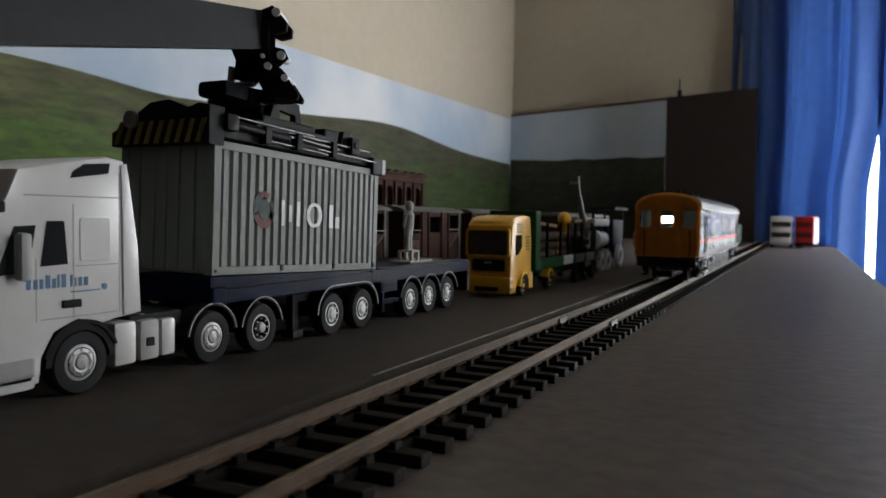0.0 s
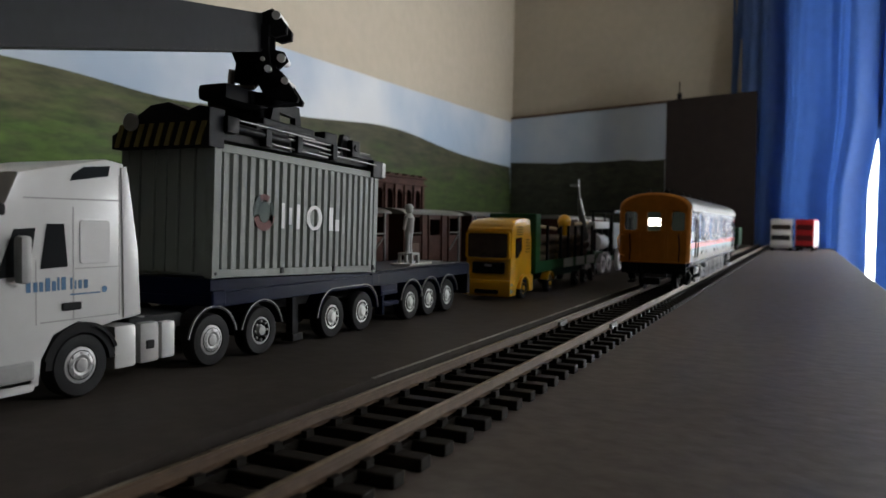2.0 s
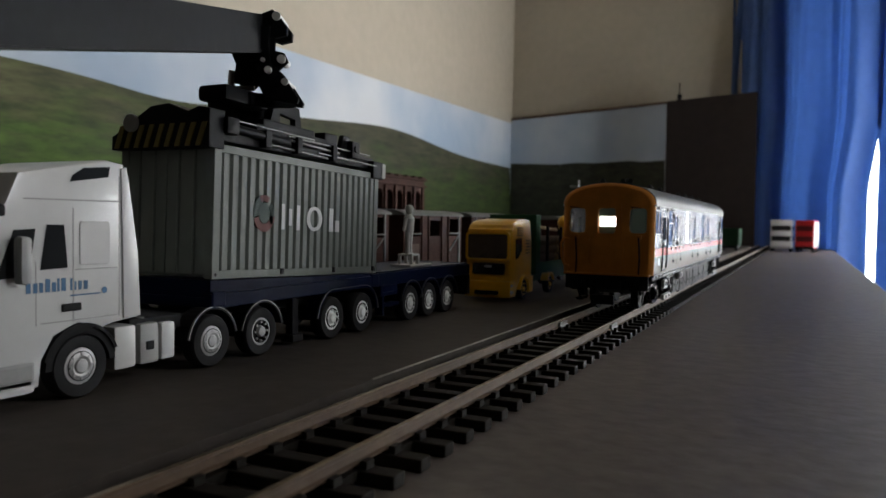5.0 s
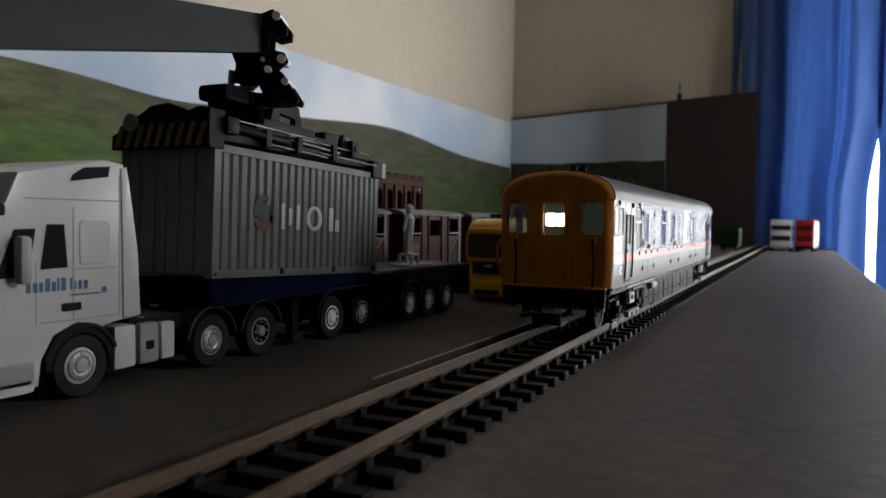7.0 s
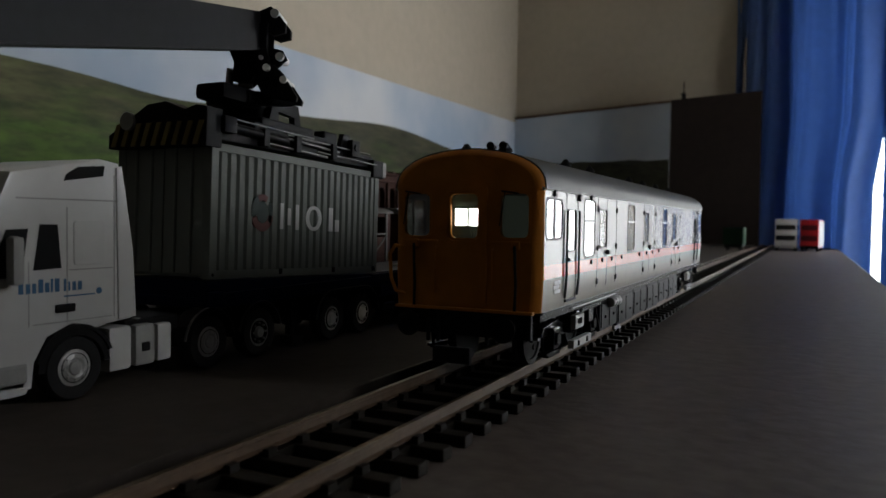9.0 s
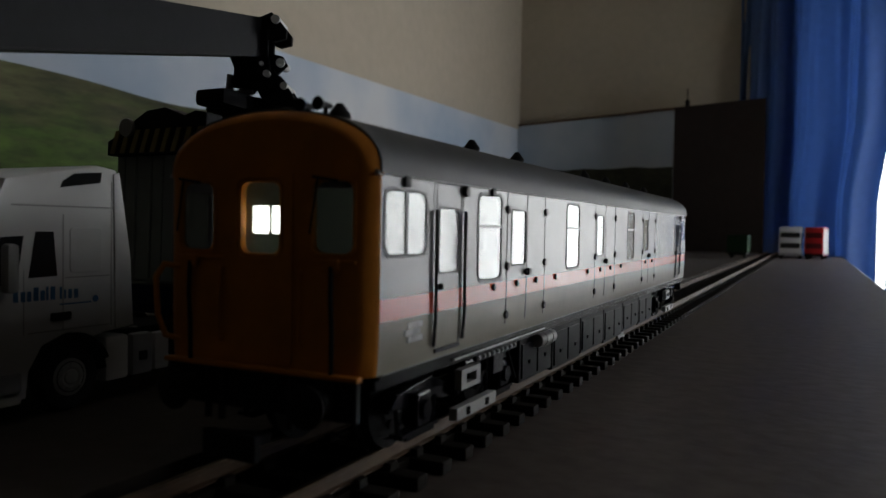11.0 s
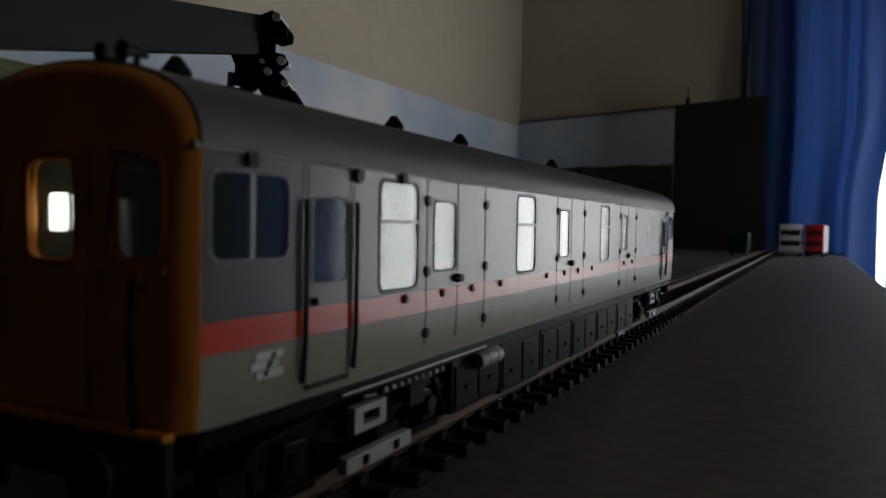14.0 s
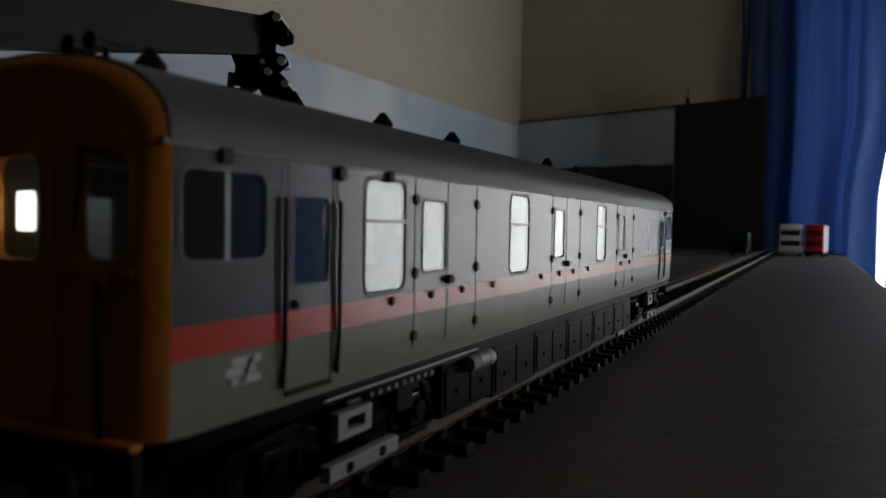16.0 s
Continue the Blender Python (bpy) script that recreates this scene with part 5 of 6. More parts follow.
def build_boom():
    """The boom itself, a part of the stacker, in its space; it rises away from the machine."""
    inv = stacker.matrix_world.inverted()
    V = lambda x, y, z: Vector((x, y, z))
    loc = lambda v: (inv @ (v / 1000)) * 1000
    tip, base = V(-137.3, 163.6, 91.0), V(-108.2, 60.1, 68.5)
    ax = (tip - base).normalized()
    side_v = ax.cross(Vector((0, 0, 1))).normalized()
    up = side_v.cross(ax)

    def boxed(b, p, q, w, hh, w2=None, h2=None):
        w2, h2 = w2 or w, h2 or hh
        vs = []
        for c, ww, hx in ((p, w, hh), (q, w2, h2)):
            vs.append([b.bm.verts.new(loc(c + side_v * sx * ww / 2 + up * sz * hx / 2)) for sx, sz in ((-1, -1), (1, -1), (1, 1), (-1, 1))])
        lo, hi = vs
        fs = [b.bm.faces.new(lo), b.bm.faces.new(hi[::-1])] + [b.bm.faces.new((lo[i], hi[i], hi[(i + 1) % 4], lo[(i + 1) % 4])) for i in range(4)]
        bmesh.ops.recalc_face_normals(b.bm, faces=fs)
        bmesh.ops.bevel(b.bm, geom=list({e for f in fs for e in f.edges}), offset=0.35, segments=2, affect="EDGES")
        return b
    part("boom", boxed(Build(), base - ax * 30, tip, 8.5, 11.0, 8.0, 9.8), M_CRANE, stacker, "black box-section boom")
    part("boom_lip", boxed(Build(), base - ax * 30 - up * 5.2, tip - up * 4.6, 9.2, 1.2, 8.8, 1.1), M_CRANE, stacker)
    # the head: flat forged plates beside one another, bolted with bright pins
    ex, ey, ez = V(0.900, 0.436, 0), V(-0.436, 0.900, 0), V(0, 0, 1)
    at = lambda u, d, v: loc(tip + ex * u + ey * d + ez * v)

    def forged(name, pts, d0, d1, label="", mat=M_CRANE):
        b = Build()
        lo = [b.bm.verts.new(at(u, d0, v)) for u, v in pts]
        hi = [b.bm.verts.new(at(u, d1, v)) for u, v in pts]
        n = len(pts)
        fs = [b.bm.faces.new(lo), b.bm.faces.new(hi[::-1])] + [b.bm.faces.new((lo[i], hi[i], hi[(i + 1) % n], lo[(i + 1) % n])) for i in range(n)]
        bmesh.ops.recalc_face_normals(b.bm, faces=fs)
        bmesh.ops.bevel(b.bm, geom=list({e for f in fs[:2] for e in f.edges}), offset=0.25, segments=2, affect="EDGES")
        return part(name, b, mat, stacker, label)

    def pin(u, v, r, d0, d1, mat=M_HUBWHITE):
        part("pin", Build().rod(at(u, d0, v), at(u, d1, v), r, 18), mat, stacker, "bright pivot pin", smooth=True)
    ring = lambda u, v, r: [(u + r * math.cos(2 * math.pi * k / 18), v + r * math.sin(2 * math.pi * k / 18)) for k in range(18)]
    forged("boom_ear", ring(-1.2, 1.2, 2.5), -4.8, 5.0, "round black boom ear")
    for d0, d1 in ((-4.6, -2.4), (2.6, 4.8)):
        forged("head_cheek", [(0.6, 1.6), (2.6, 4.2), (5.8, 5.6), (7.6, 3.8), (9.8, 1.0), (9.6, -1.2), (6.6, -2.0), (3.4, -0.6), (0.8, -1.6)], d0, d1, "black head cheek plate")
        forged("neck", [(-6.4, -3.6), (-0.4, -3.4), (1.8, -6.2), (2.0, -12.0), (-0.6, -14.6), (-4.6, -14.0), (-4.2, -9.0)], d0 * 0.8, d1 * 0.8, "black gooseneck plate")
        forged("hanger_link", [(2.4, 1.0), (5.4, 1.0), (5.2, -5.6), (6.0, -10.4), (3.8, -12.4), (1.4, -11.0), (1.6, -5.0)], d0 - 0.9, d0 - 0.1, "black hanger link")
        forged("foot_plate", [(2.2, -8.6), (6.6, -9.6), (9.6, -13.0), (13.0, -18.2), (12.6, -19.4), (4.0, -18.2), (1.8, -14.0)], d0 * 1.05, d1 * 1.05, "black triangular foot plate")
    forged("rear_link", [(4.4, -4.6), (8.6, -5.6), (9.8, -8.0), (7.0, -10.6), (4.2, -8.6)], -2.6, -1.4, "black rear link")
    pin(7.0, 3.6, 1.15, -5.4, 5.4)
    pin(5.0, -10.8, 0.95, -6.2, 6.0)
    pin(8.0, -7.4, 1.15, -3.6, 4.0)
    pin(9.4, -13.8, 0.95, -5.6, 5.6)
    pin(3.6, -8.2, 0.6, -6.2, 5.0)
    part("damper", Build().rod(at(-5.4, -2.2, -10.6), at(-5.8, -2.2, -15.2), 1.0, 14), M_CHROME, stacker, "bright damper cylinder", smooth=True)
    part("damper", Build().rod(at(-4.8, -2.4, -15.4), at(0.6, -2.4, -15.2), 0.7, 12), M_CHROME, stacker, smooth=True)
    part("turntable_arm", boxed(Build(), V(-139.6, 158.0, 72.6), V(-132.0, 168.6, 72.8), 9.0, 3.4), M_CRANE, stacker)


def build_figure():
    f = Build()
    # plain standing statue on a stool
    f.box(-4.5, 4.5, -7, 12, 0, 0.8, 0.2).box(-3.2, 3.2, -3.2, 3.2, 4.0, 4.8, 0.2)
    for x in (-2.6, 2.6):
        for y in (-2.6, 2.6):
            f.box(x - 0.6, x + 0.6, y - 0.6, y + 0.6, 0.6, 4.2)
    for y in (-0.9, 0.9):
        f.lathe("z", (0, y), [(4.7, 1.3), (5.6, 0.9), (8.5, 0.8), (12.0, 1.15), (13.4, 1.1)], 14)
    f.lathe("z", (0, 0), [(12.2, 1.5), (14.0, 1.9), (16.5, 2.0), (18.6, 2.2), (19.8, 1.5), (20.6, 0.8)], 18)
    for y, b in ((-2.3, 14.0), (2.3, 12.6)):
        f.rod((0, y, 19.2), (-0.9, y * 1.15, b), 0.85, 10, 0.65)
    f.ball((0, 0, 22.0), 1.5, 1, 1, 1.2)
    f.lathe("z", (0, 0), [(22.6, 1.9), (23.0, 1.7), (24.0, 1.1), (24.3, 0.3)], 14)
    ob = part("figurine", f, M_FIG, None, smooth=True)
    ob.matrix_world = pose(-0.1415, 0.2625, 0.0226)
    tagged(ob, "unpainted pale grey figurine on a stand on the trailer", "figurine")


def build_yellow_lorry():
    W = 25.6
    t = thing("logging_lorry", "yellow cab model lorry with green log trailer", "lorry", 0, 0, ROAD_Z)
    t.matrix_world = pose(-0.1347, 0.329, ROAD_Z / 1000) @ Matrix.Scale(0.935, 4)
    h = W / 2
    side = [(0.4, 2.0), (9.0, 2.0), (10.5, 6.0), (15, 10.4), (19.5, 12.2), (24.5, 10.4), (28, 8.4), (33, 8.4), (32.5, 30), (29.8, 41.2), (14, 40.6), (5.0, 39.2), (2.4, 36.5), (0.6, 17), (0.0, 8)]
    part("cab", Build().prism(side, "x", -h + 0.3, h - 0.3, 1.9), M_YELLOW, t, "glossy yellow lorry cab", smooth=True)
    part("bumper", Build().box(-h - 0.2, h + 0.2, -1.2, 7.6, 2.2, 10.6, 1.6), M_YELLOW, t, "rounded yellow bumper", smooth=True)
    part("lower_intake", Build().prism(rrect(-6.5, 6.5, 3.4, 5.6, 0.7), "y", -1.5, -0.4), M_BLACK, t, "dark slot in the bumper")
    part("windscreen_frame", Build().plate(rrect(-h + 0.9, h - 0.9, 20.6, 35.2, 2.0), [rrect(-h + 2.0, h - 2.0, 21.7, 34.0, 1.3)[::-1]], "y", -0.9, 1.4), M_YELLOW, t)
    part("roof_cap", Build().prism([(3.6, 38.4), (31.0, 39.6), (30.2, 41.6), (24.0, 42.0), (12.0, 41.2), (6.0, 40.2)], "x", -h + 1.2, h - 1.2, 0.9), M_YELLOW, t, "yellow roof deflector", smooth=True)
    part("front_badge", Build().prism(rrect(-1.6, 2.6, 17.2, 18.4, 0.4), "y", -0.8, 0.6), M_CHROME, t)
    for x in (-5.0, 4.0):
        part("wiper", Build().rod((x, -0.7, 21.8), (x + 4.6, -0.6, 24.6), 0.2, 6), M_BLACK, t)
    part("windscreen", Build().prism(rrect(-h + 1.9, h - 1.9, 21.6, 34.0, 1.4), "y", -0.35, 3.6), M_BROWNGLASS, t, "dark windscreen")
    part("grille", Build().prism(rrect(-h + 4.6, h - 3.6, 13.6, 19.4, 0.8), "y", -0.5, 1.0), M_BLACK, t, "black radiator grille")
    for k in range(4):
        part("grille_bar", Build().box(-h + 5.2, h - 4.2, -0.75, 0.4, 14.4 + 1.2 * k, 14.7 + 1.2 * k), M_CRANE, t)
    for s in (1, -1):
        x = s * h
        a, b = sorted((x - 0.3 * s, x + 0.12 * s))
        part("door_window", Build().prism([(6.6, 21.4), (10.0, 22.0), (15.0, 25.6), (14.6, 32.0), (6.4, 31.6)], "x", a, b), M_DKGLASS, t)
        for k in range(4):
            part("air_slot", Build().box(a, b, 8, 16, 33.2 + 1.3 * k, 33.6 + 1.3 * k), M_BLACK, t)
        for k in range(5):
            part("air_slot", Build().box(a, b, 22, 27, 24.0 + 1.6 * k, 24.4 + 1.6 * k), M_BLACK, t)
        part("headlamp", Build().box(min(x - 3 * s, x + 0.2 * s), max(x - 3 * s, x + 0.2 * s), -0.7, 4.0, 3.4, 6.2, 0.6), M_CHROME, t, "bright headlamp", smooth=True)
        part("headlamp", Build().box(min(x - 3 * s, x + 0.2 * s), max(x - 3 * s, x + 0.2 * s), -0.6, 3.6, 7.2, 9.4, 0.6), M_CHROME, t, smooth=True)
        part("wheel_arch", Build().prism(arc_strip(19.6, 5.4, 5.9, 7.4, 0, 180), "x", x - 4 * s, x + 0.7 * s, 0.25), M_YELLOW, t, smooth=True)
        part("side_step", Build().box(min(x - 3 * s, x + 0.4 * s), max(x - 3 * s, x + 0.4 * s), 26.4, 33.0, 3.2, 11.8, 0.8), M_YELLOW, t, smooth=True)
        road_wheel(t, x - 0.2 * s, 19.6, 5.4, s, 3.2, M_YELLOW)
        road_wheel(t, x - 0.2 * s, 65.0, 5.0, s, 3.2, M_YELLOW)
        part("wheel_arch", Build().prism(arc_strip(65, 5.2, 5.7, 6.8, 20, 160), "x", x - 4 * s, x + 0.4 * s), M_YELLOW, t)
        for y in (122, 143, 163):
            road_wheel(t, x - 0.2 * s, y, 4.6, s, 3.0, M_LTGREY)
        part("side_board", Build().box(min(x - 0.8 * s, x + 0.3 * s), max(x - 0.8 * s, x + 0.3 * s), 40, 166, 12.2, 18.4, 0.3), M_GREEN, t, "green trailer side board")
        for y0 in (90, 117, 143):
            part("side_plate", Build().box(min(x, x + 0.6 * s), max(x, x + 0.6 * s), y0, y0 + 20, 12.8, 18.2, 0.2), M_WHITE, t, "pale grey side plate")
        for y in (60, 86, 102, 118, 134, 160):
            part("stake", Build().box(min(x - 1.6 * s, x - 0.2 * s), max(x - 1.6 * s, x - 0.2 * s), y, y + 2.0, 18, 38, 0.2), M_BLACK, t, "black side stake")
    part("bed", Build().box(-h, h, 38, 166, 13.0, 17.0, 0.4).box(-4, 4, 28, 160, 6.5, 13.0), M_GREEN, t)
    part("headboard", Build().box(-h - 1, h + 0.6, 36, 44, 12, 44.5, 0.5), M_GREEN, t, "tall green headboard")
    rnd = random.Random(4)
    for row, z in enumerate((19.6, 24.6, 29.6)):
        for k in range(4):
            x = -8 + 5.2 * k + (row % 2) * 0.8
            for y0, y1 in ((46, 84), (88, 118), (122, 156)):
                r = 2.3 + rnd.random() * 0.4
                lg = part("log", Build().rod((x, y0 + rnd.random() * 3, z), (x + rnd.random(), y1 + rnd.random() * 3, z + rnd.random() * 0.5), r, 10, r * 0.9), M_LOG, t, smooth=True)
                part("log_end", Build().rod((x, y0 - 0.3 + 0, z), (x, y0 + 3.2, z), r * 0.93, 10), M_LOGEND, lg)
    part("crane_seat", Build().ball((6, 114, 40.5), 4.2, 1, 1.3, 1.1).lathe("z", (6, 114), [(30, 1.6), (34, 2.6), (38, 4.0)], 14), M_YELLOW, t, "orange-yellow crane housing", smooth=True)
    part("crane_mast", Build().rod((9, 152, 30), (8, 141, 56), 3.0, 10, 1.4).rod((8, 141, 56), (7.6, 139.5, 69), 0.8, 8).box(2, 8, 138, 141, 64, 65.6, 0.2), M_STEEL, t, "grey metal folded crane mast")
    part("crane_arm", Build().rod((8, 128, 39), (8, 162, 40), 1.1, 8), M_LOGEND, t, smooth=True)
    part("crane_boom", Build().rod((5, 60, 38), (6, 96, 36), 1.0, 8).ball((5, 60, 38.4), 2.0), M_LOGEND, t, smooth=True)
    return t


def build_white_wheeled():
    t = thing("flat_trailer", "dark model trailer with large white wheels and a white engine", "trailer", -144, 538, ROAD_Z)
    part("chassis", Build().box(-9, 8, 0, 95, 8, 12, 0.4).box(-9, 9, -6, 20, 12, 17, 0.4), M_GREEN, t)
    for y, r in ((10, 6.8), (28, 7.0), (68, 9.0)):
        road_wheel(t, 11, y, r, 1, 3.0, M_BLACK)
        road_wheel(t, -11, y, r, -1, 3.0, M_BLACK)
        part("tyre_wall", Build().lathe("x", (y, r), [(8.6, r * 1.02), (11.0, r * 1.02), (11.8, r * 0.92), (11.8, r * 0.64), (10.8, r * 0.58)], 28), M_HUBWHITE, t, "white tyre wall", smooth=True)
    part("engine_cover", Build().box(-8, 6, 6, 52, 33, 38.5, 1.2), M_LTGREY, t, "pale engine cover", smooth=True)
    for y in (9, 28, 48):
        part("cover_post", Build().box(3, 6, y - 1.2, y + 1.2, 12, 33, 0.3), M_BLACK, t)
    part("boiler", Build().lathe("y", (2, 23), [(14, 2), (15, 6.5), (34, 6.5), (35, 5.6), (44, 5.6), (45, 2)], 24), M_HUBWHITE, t, "bright rounded boiler", smooth=True)
    part("mudguard", Build().prism(arc_strip(28, 7.0, 8.0, 8.8, 20, 170), "x", 7, 11.4), M_LTGREY, t)
    part("mudguard", Build().prism(arc_strip(10, 6.8, 7.6, 8.4, 20, 170), "x", 7, 11.4), M_LTGREY, t)
    part("pale_box", Build().box(-20, -9, 14, 62, 9, 40, 0.8), M_PALEBOX, t, "pale pinkish box body", smooth=True)
    part("stack", Build().cyl("z", (3, 12), 1.2, 36, 44, 10), M_BLACK, t)
    part("rear_body", Build().box(-10, 7, 60, 96, 11, 38, 1.0), M_BLACK, t, "dark rear machine body")
    part("rear_roof", Build().box(-12, 9, 56, 104, 46, 48, 0.5), M_BLACK, t)
    for x in (-9, 6):
        for y in (60, 98):
            part("roof_post", Build().cyl("z", (x, y), 0.8, 10, 46.2, 8), M_BLACK, t)
    return t


def build_wagon():
    L, h = 74.0, 14.5
    w = thing("brake_wagon", "brown wooden model wagon with open ends and pale roof", "wagon", -205, 348, ROAD_Z, group="row of wagons")
    for s in (1, -1):
        x0, x1 = sorted((s * (h - 1.0), s * h))
        holes = [[(4, 29), (4, 39), (19, 39), (19, 29)], [(L - 19, 29), (L - 19, 39), (L - 4, 39), (L - 4, 29)], [(30, 29), (30, 38), (44, 38), (44, 29)]]
        part("side", Build().plate([(0, 8), (L, 8), (L, 41), (0, 41)], holes, "x", x0, x1), M_WAGON, w)
        for k in range(9):
            part("plank", Build().box(min(s * h, s * (h + 0.3)), max(s * h, s * (h + 0.3)), 1, L - 1, 9 + 2.15 * k, 10.9 + 2.15 * k), M_WAGON, w)
        for u in (4.5, 20, 28, 45, L - 20, L - 5.5):
            part("post", Build().box(min(s * h, s * (h + 0.9)), max(s * h, s * (h + 0.9)), u, u + 1.3, 8, 41), M_WAGON if u not in (4.5, L - 5.5) else M_WAGROOF, w)
        for p, q in (((4, 30.5), (19, 30.5)), ((L - 19, 30.5), (L - 4, 30.5)), ((L - 18, 20), (L - 5, 29))):
            part("handrail", Build().rod((s * (h + 0.5), *p), (s * (h + 0.5), *q), 0.5, 6), M_WAGROOF, w, "pale handrail")
        part("door_patch", Build().box(min(s * h, s * (h + 0.5)), max(s * h, s * (h + 0.5)), 6, 17, 13, 25), M_STONE, w, "faded panel on the planks")
        part("foot_board", Build().box(min(s * h, s * (h + 2)), max(s * h, s * (h + 2)), 2, L - 2, 5.4, 6.2), M_BLACK, w)
        for u in (18, L - 18):
            part("axle_guard", Build().box(min(s * 10.5, s * 12), max(s * 10.5, s * 12), u - 3, u + 3, 3.6, 9, 0.4), M_BLACK, w)
    for u0, u1 in ((0, 1.2), (L - 1.2, L)):
        part("end", Build().plate([(-h, 8), (h, 8), (h, 41), (-h, 41)], [], "y", u0, u1), M_WAGON, w)
    for u in (22, L - 23):
        part("bulkhead", Build().box(-h + 1, h - 1, u, u + 1, 9, 40), M_WAGON, w)
    part("floor", Build().box(-h, h, 0, L, 7, 9), M_BLACK, w)
    arc = [((h + 1.2) * math.cos(math.pi * i / 12), 40.6 + 3.4 * math.sin(math.pi * i / 12)) for i in range(13)]
    part("roof", Build().prism(arc, "y", -1.5, L + 1.5), M_WAGROOF, w, "pale grey curved roof", smooth=True)
    for u in (18, L - 18):
        for s in (1, -1):
            part("wheel", Build().lathe("x", (u, 6.2), [(s * 8, 6.2), (s * 8.6, 6.2), (s * 8.8, 5.6), (s * 10, 5.5), (s * 10, 0.8)], 20), M_BLACK, w, smooth=True)
    return w


def build_brick():
    t = thing("brick_arcade", "red-brown brick model arcade building behind the wagons", "building", -285, 440, ROAD_Z)
    L, H = 112.0, 71.0
    holes = []
    for k in range(7):
        u = 5 + 15.2 * k
        holes.append(([(u, 43), (u, 57)] + [(u + 4.5 - 4.5 * math.cos(math.pi * i / 8), 57 + 4.5 * math.sin(math.pi * i / 8)) for i in range(1, 8)] + [(u + 9, 57), (u + 9, 43)]))
    part("wall", Build().plate([(0, 0), (L, 0), (L, H), (0, H)], holes, "x", -2, 2), M_BRICK, t)
    part("back_wall", Build().box(-26, -22, 0, L, 0, H), M_BRICK, t)
    part("end_wall", Build().box(-22, -2, 0, 2, 0, H).box(-22, -2, L - 2, L, 0, H), M_BRICK, t)
    part("floor_slab", Build().box(-22, -2, 2, L - 2, 34, 36), M_BRICK, t)
    part("cornice", Build().box(1.5, 4.0, -1, L + 1, H - 6, H - 4.4, 0.3).box(-26, 4.6, -1, L + 1, H - 0.6, H + 1.2, 0.4), M_BRICK, t)
    for k in range(9):
        part("coping", Build().box(-3, 3, 2 + 13 * k, 8 + 13 * k, H + 1.2, H + 2.6, 0.4), M_BRICK, t)
    for k in range(8):
        u = 2.2 + 15.2 * k - 1.6
        part("pilaster", Build().box(1.9, 3.4, u, u + 3.2, 30, H - 6, 0.2), M_BRICK, t)
        part("pilaster_base", Build().prism([(u - 2, 36), (u + 5.2, 36), (u + 3.0, 44), (u + 0.2, 44)], "x", 1.9, 3.9), M_STONE, t, "pale stone base")
    return t


def build_bus(x, y, body, label, pale_side):
    t = thing("double_deck_bus", label, "bus", x, y, 0, -6.0 if pale_side else -1.0, group="buses on the board")
    h, H, L = (13.6, 51.5, 80.0) if pale_side else (16.4, 52.0, 86.0)
    part("body", Build().box(-h, h, 0, L, 5, H, 2.2), body, t, smooth=True)
    for z in (17, 34):
        part("end_window", Build().prism(rrect(-h + 2, h - 2, z, z + 8.5, 1.2), "y", -0.4, 0.4), M_REDPANE if pale_side else M_DKGLASS, t, "dark end window")
        for s in (() if pale_side else (1, -1)):
            for k in range(5):
                part("side_window", Build().prism(rrect(6 + 15 * k, 18.5 + 15 * k, z, z + 8.5, 1.0), "x", s * (h - 0.4), s * (h + 0.3)), M_DKGLASS, t)
    for s in (1, -1):
        if pale_side:
            part("side_panel", Build().box(min(s * h, s * (h + 0.5)), max(s * h, s * (h + 0.5)), 2, L - 2, 7, H - 2, 0.1), M_WHITE, t, "white side panel")
        for u in (16, 66):
            road_wheel(t, s * (h - 0.3), u, 6.2, s, 4.0, M_LTGREY)
    part("bumper", Build().box(-h, h, -1.0, 1.0, 5, 9, 0.5), M_BLACK if pale_side else M_LTGREY, t)
    return t


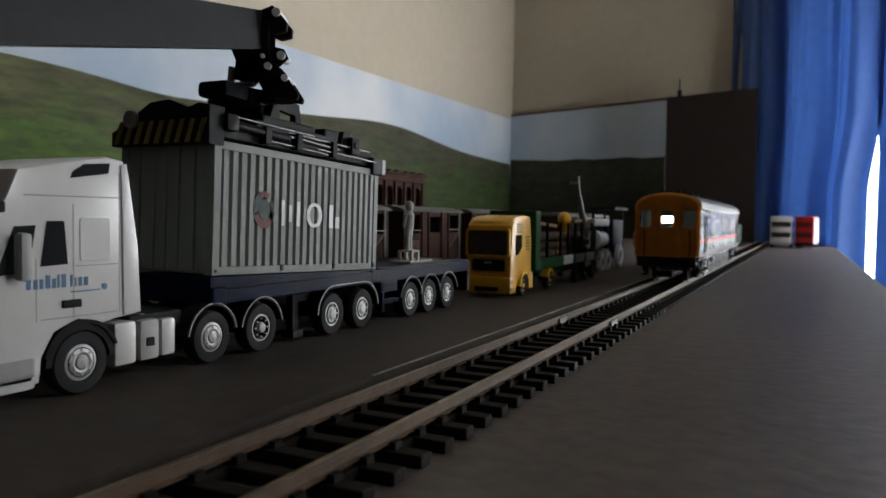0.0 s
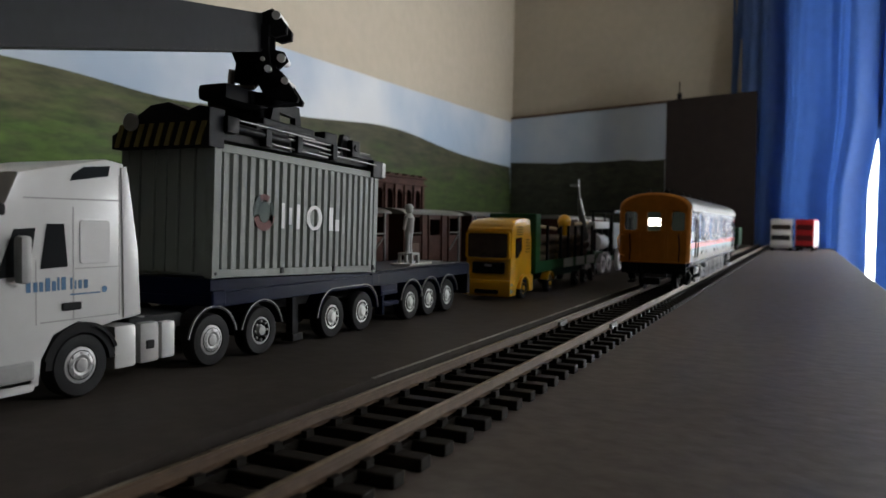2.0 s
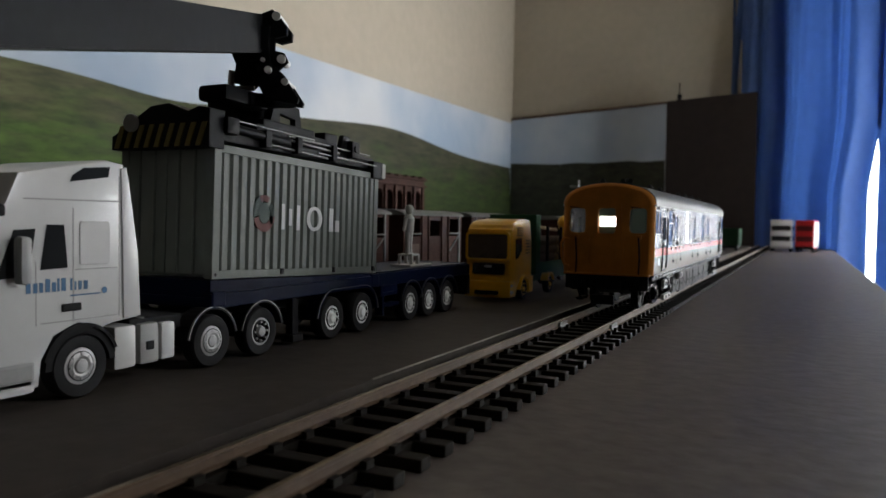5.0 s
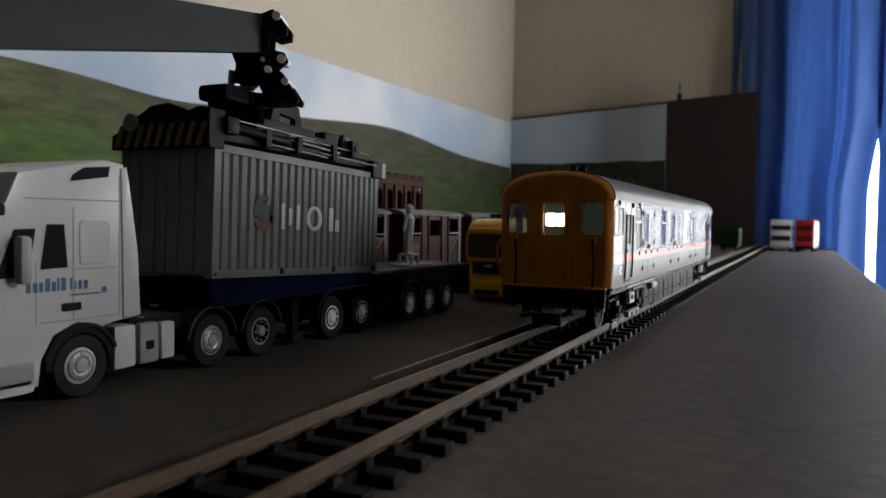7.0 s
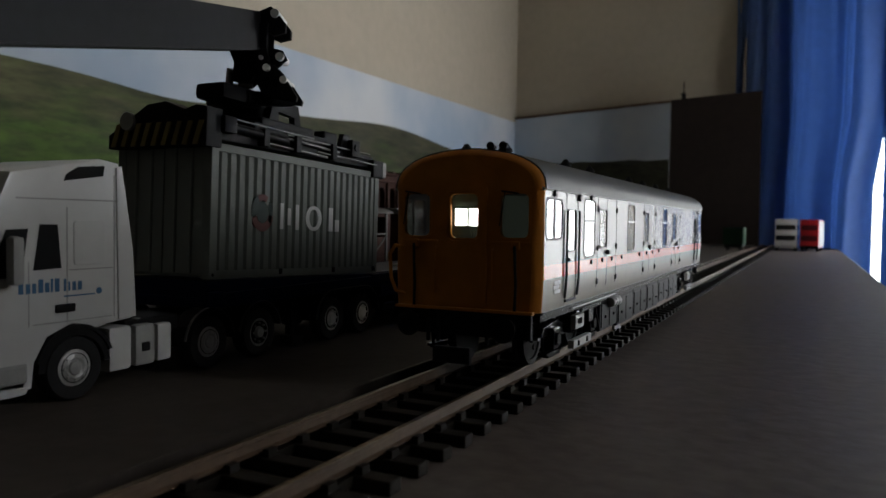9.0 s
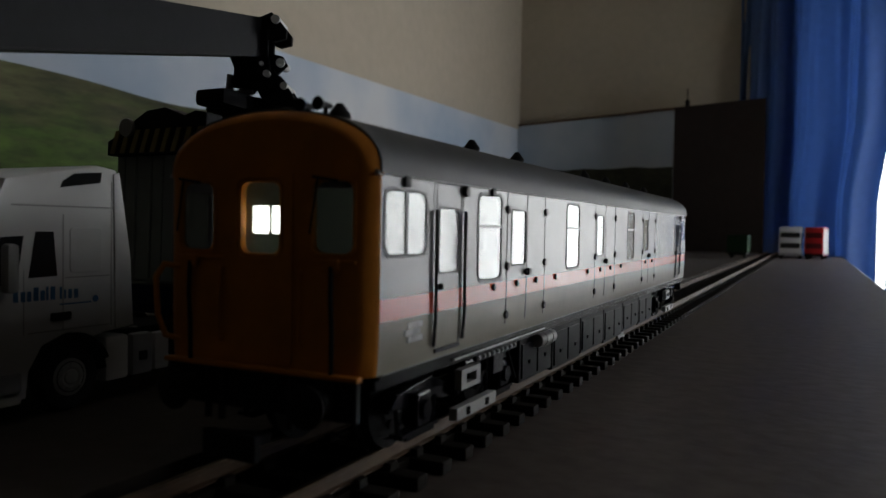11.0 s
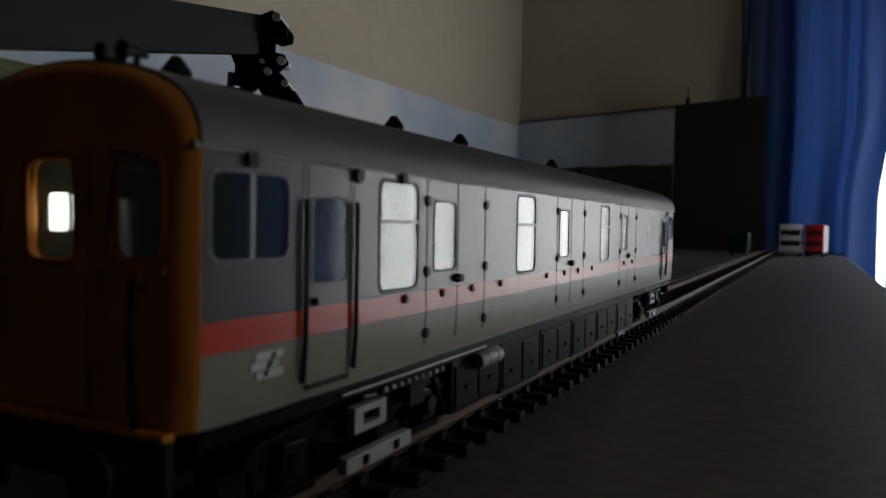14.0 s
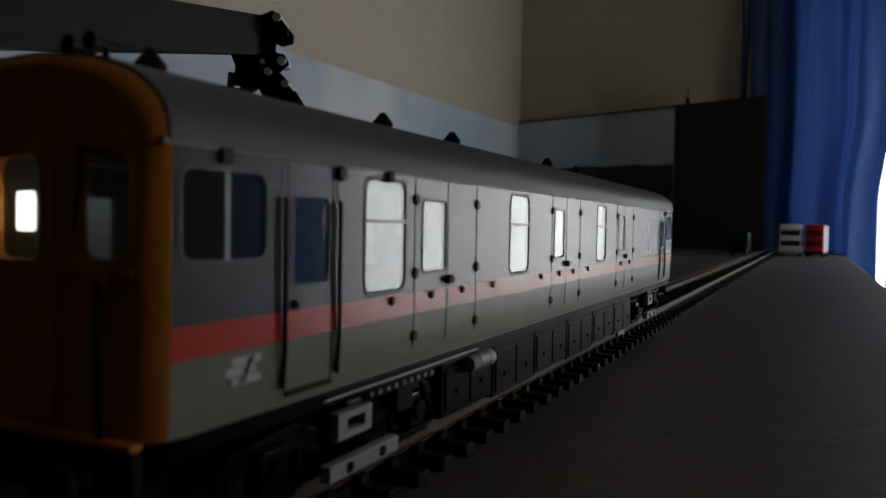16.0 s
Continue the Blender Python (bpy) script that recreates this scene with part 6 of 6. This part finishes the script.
tractor = build_tractor()
trailer = build_trailer()
container = build_container()
stacker = build_stacker()
bpy.context.view_layer.update()
build_boom()
build_figure()
build_yellow_lorry()
build_white_wheeled()
wagon = build_wagon()
for y in (0.258, 0.438, 0.640, 0.735):
    copy_thing(wagon, pose(-0.205, y, ROAD_Z / 1000))
build_brick()
build_bus(-34, 1345, M_WHITE, "white model double-deck bus at the board's end", False)
build_bus(0.5, 1345, M_RED, "red and white model double-deck bus at the board's end", True)


def build_green_wagon():
    t = thing("goods_wagon", "small dark green model wagon on the far track", "wagon", TRACK_X - 30, 1180, ROAD_Z)
    part("body", Build().box(-14, 14, 0, 60, 9, 34, 0.8), M_DKGREEN, t)
    part("chassis", Build().box(-12, 12, 2, 58, 5, 9, 0.3), M_BLACK, t)
    for u in (14, 46):
        for s in (1, -1):
            part("wheel", Build().cyl("x", (u, 6), 6, s * 8, s * 10, 18), M_BLACK, t)


build_green_wagon()


# ---- what moves ----
def motions():
    places = [(0.0, 438.8), (0.5, 436.8), (1.0, 432.2), (1.5, 416.2), (2.0, 398.6), (2.5, 381.6), (3.0, 363.5), (3.5, 346.5), (4.0, 329.9), (5.0, 295.3), (6.0, 260.2), (6.5, 242.7), (7.0, 225.1), (7.5, 207.9), (8.0, 190.9), (8.5, 174.0), (9.0, 156.6), (9.5, 139.2), (10.0, 121.8), (10.5, 104.5), (11.0, 87.2), (11.3, 77.0), (11.5, 72.2), (11.7, 71.7), (12.0, 71.6), (12.5, 67.3), (13.0, 62.8), (13.5, 58.5), (14.0, 54.4), (14.4, 51.0), (14.5, 50.7), (16.0, 50.6)]
    walk(train, [(t, pose(TRACK_X / 1000, y / 1000, 0)) for t, y in places])
    # wheels roll with the van
    fine = []
    for (t0, y0), (t1, y1) in zip(places, places[1:]):
        n = max(1, int(abs(y1 - y0) / 7.0) + 1)
        fine += [(t0 + (t1 - t0) * i / n, y0 + (y1 - y0) * i / n) for i in range(n)]
    fine.append(places[-1])
    for w, u in WHEELS:
        walk(w, [(t, pose(0, u / 1000, 0.0124, math.degrees((438.8 - y) / 6.9), 0, 0)) for t, y in fine])


motions()
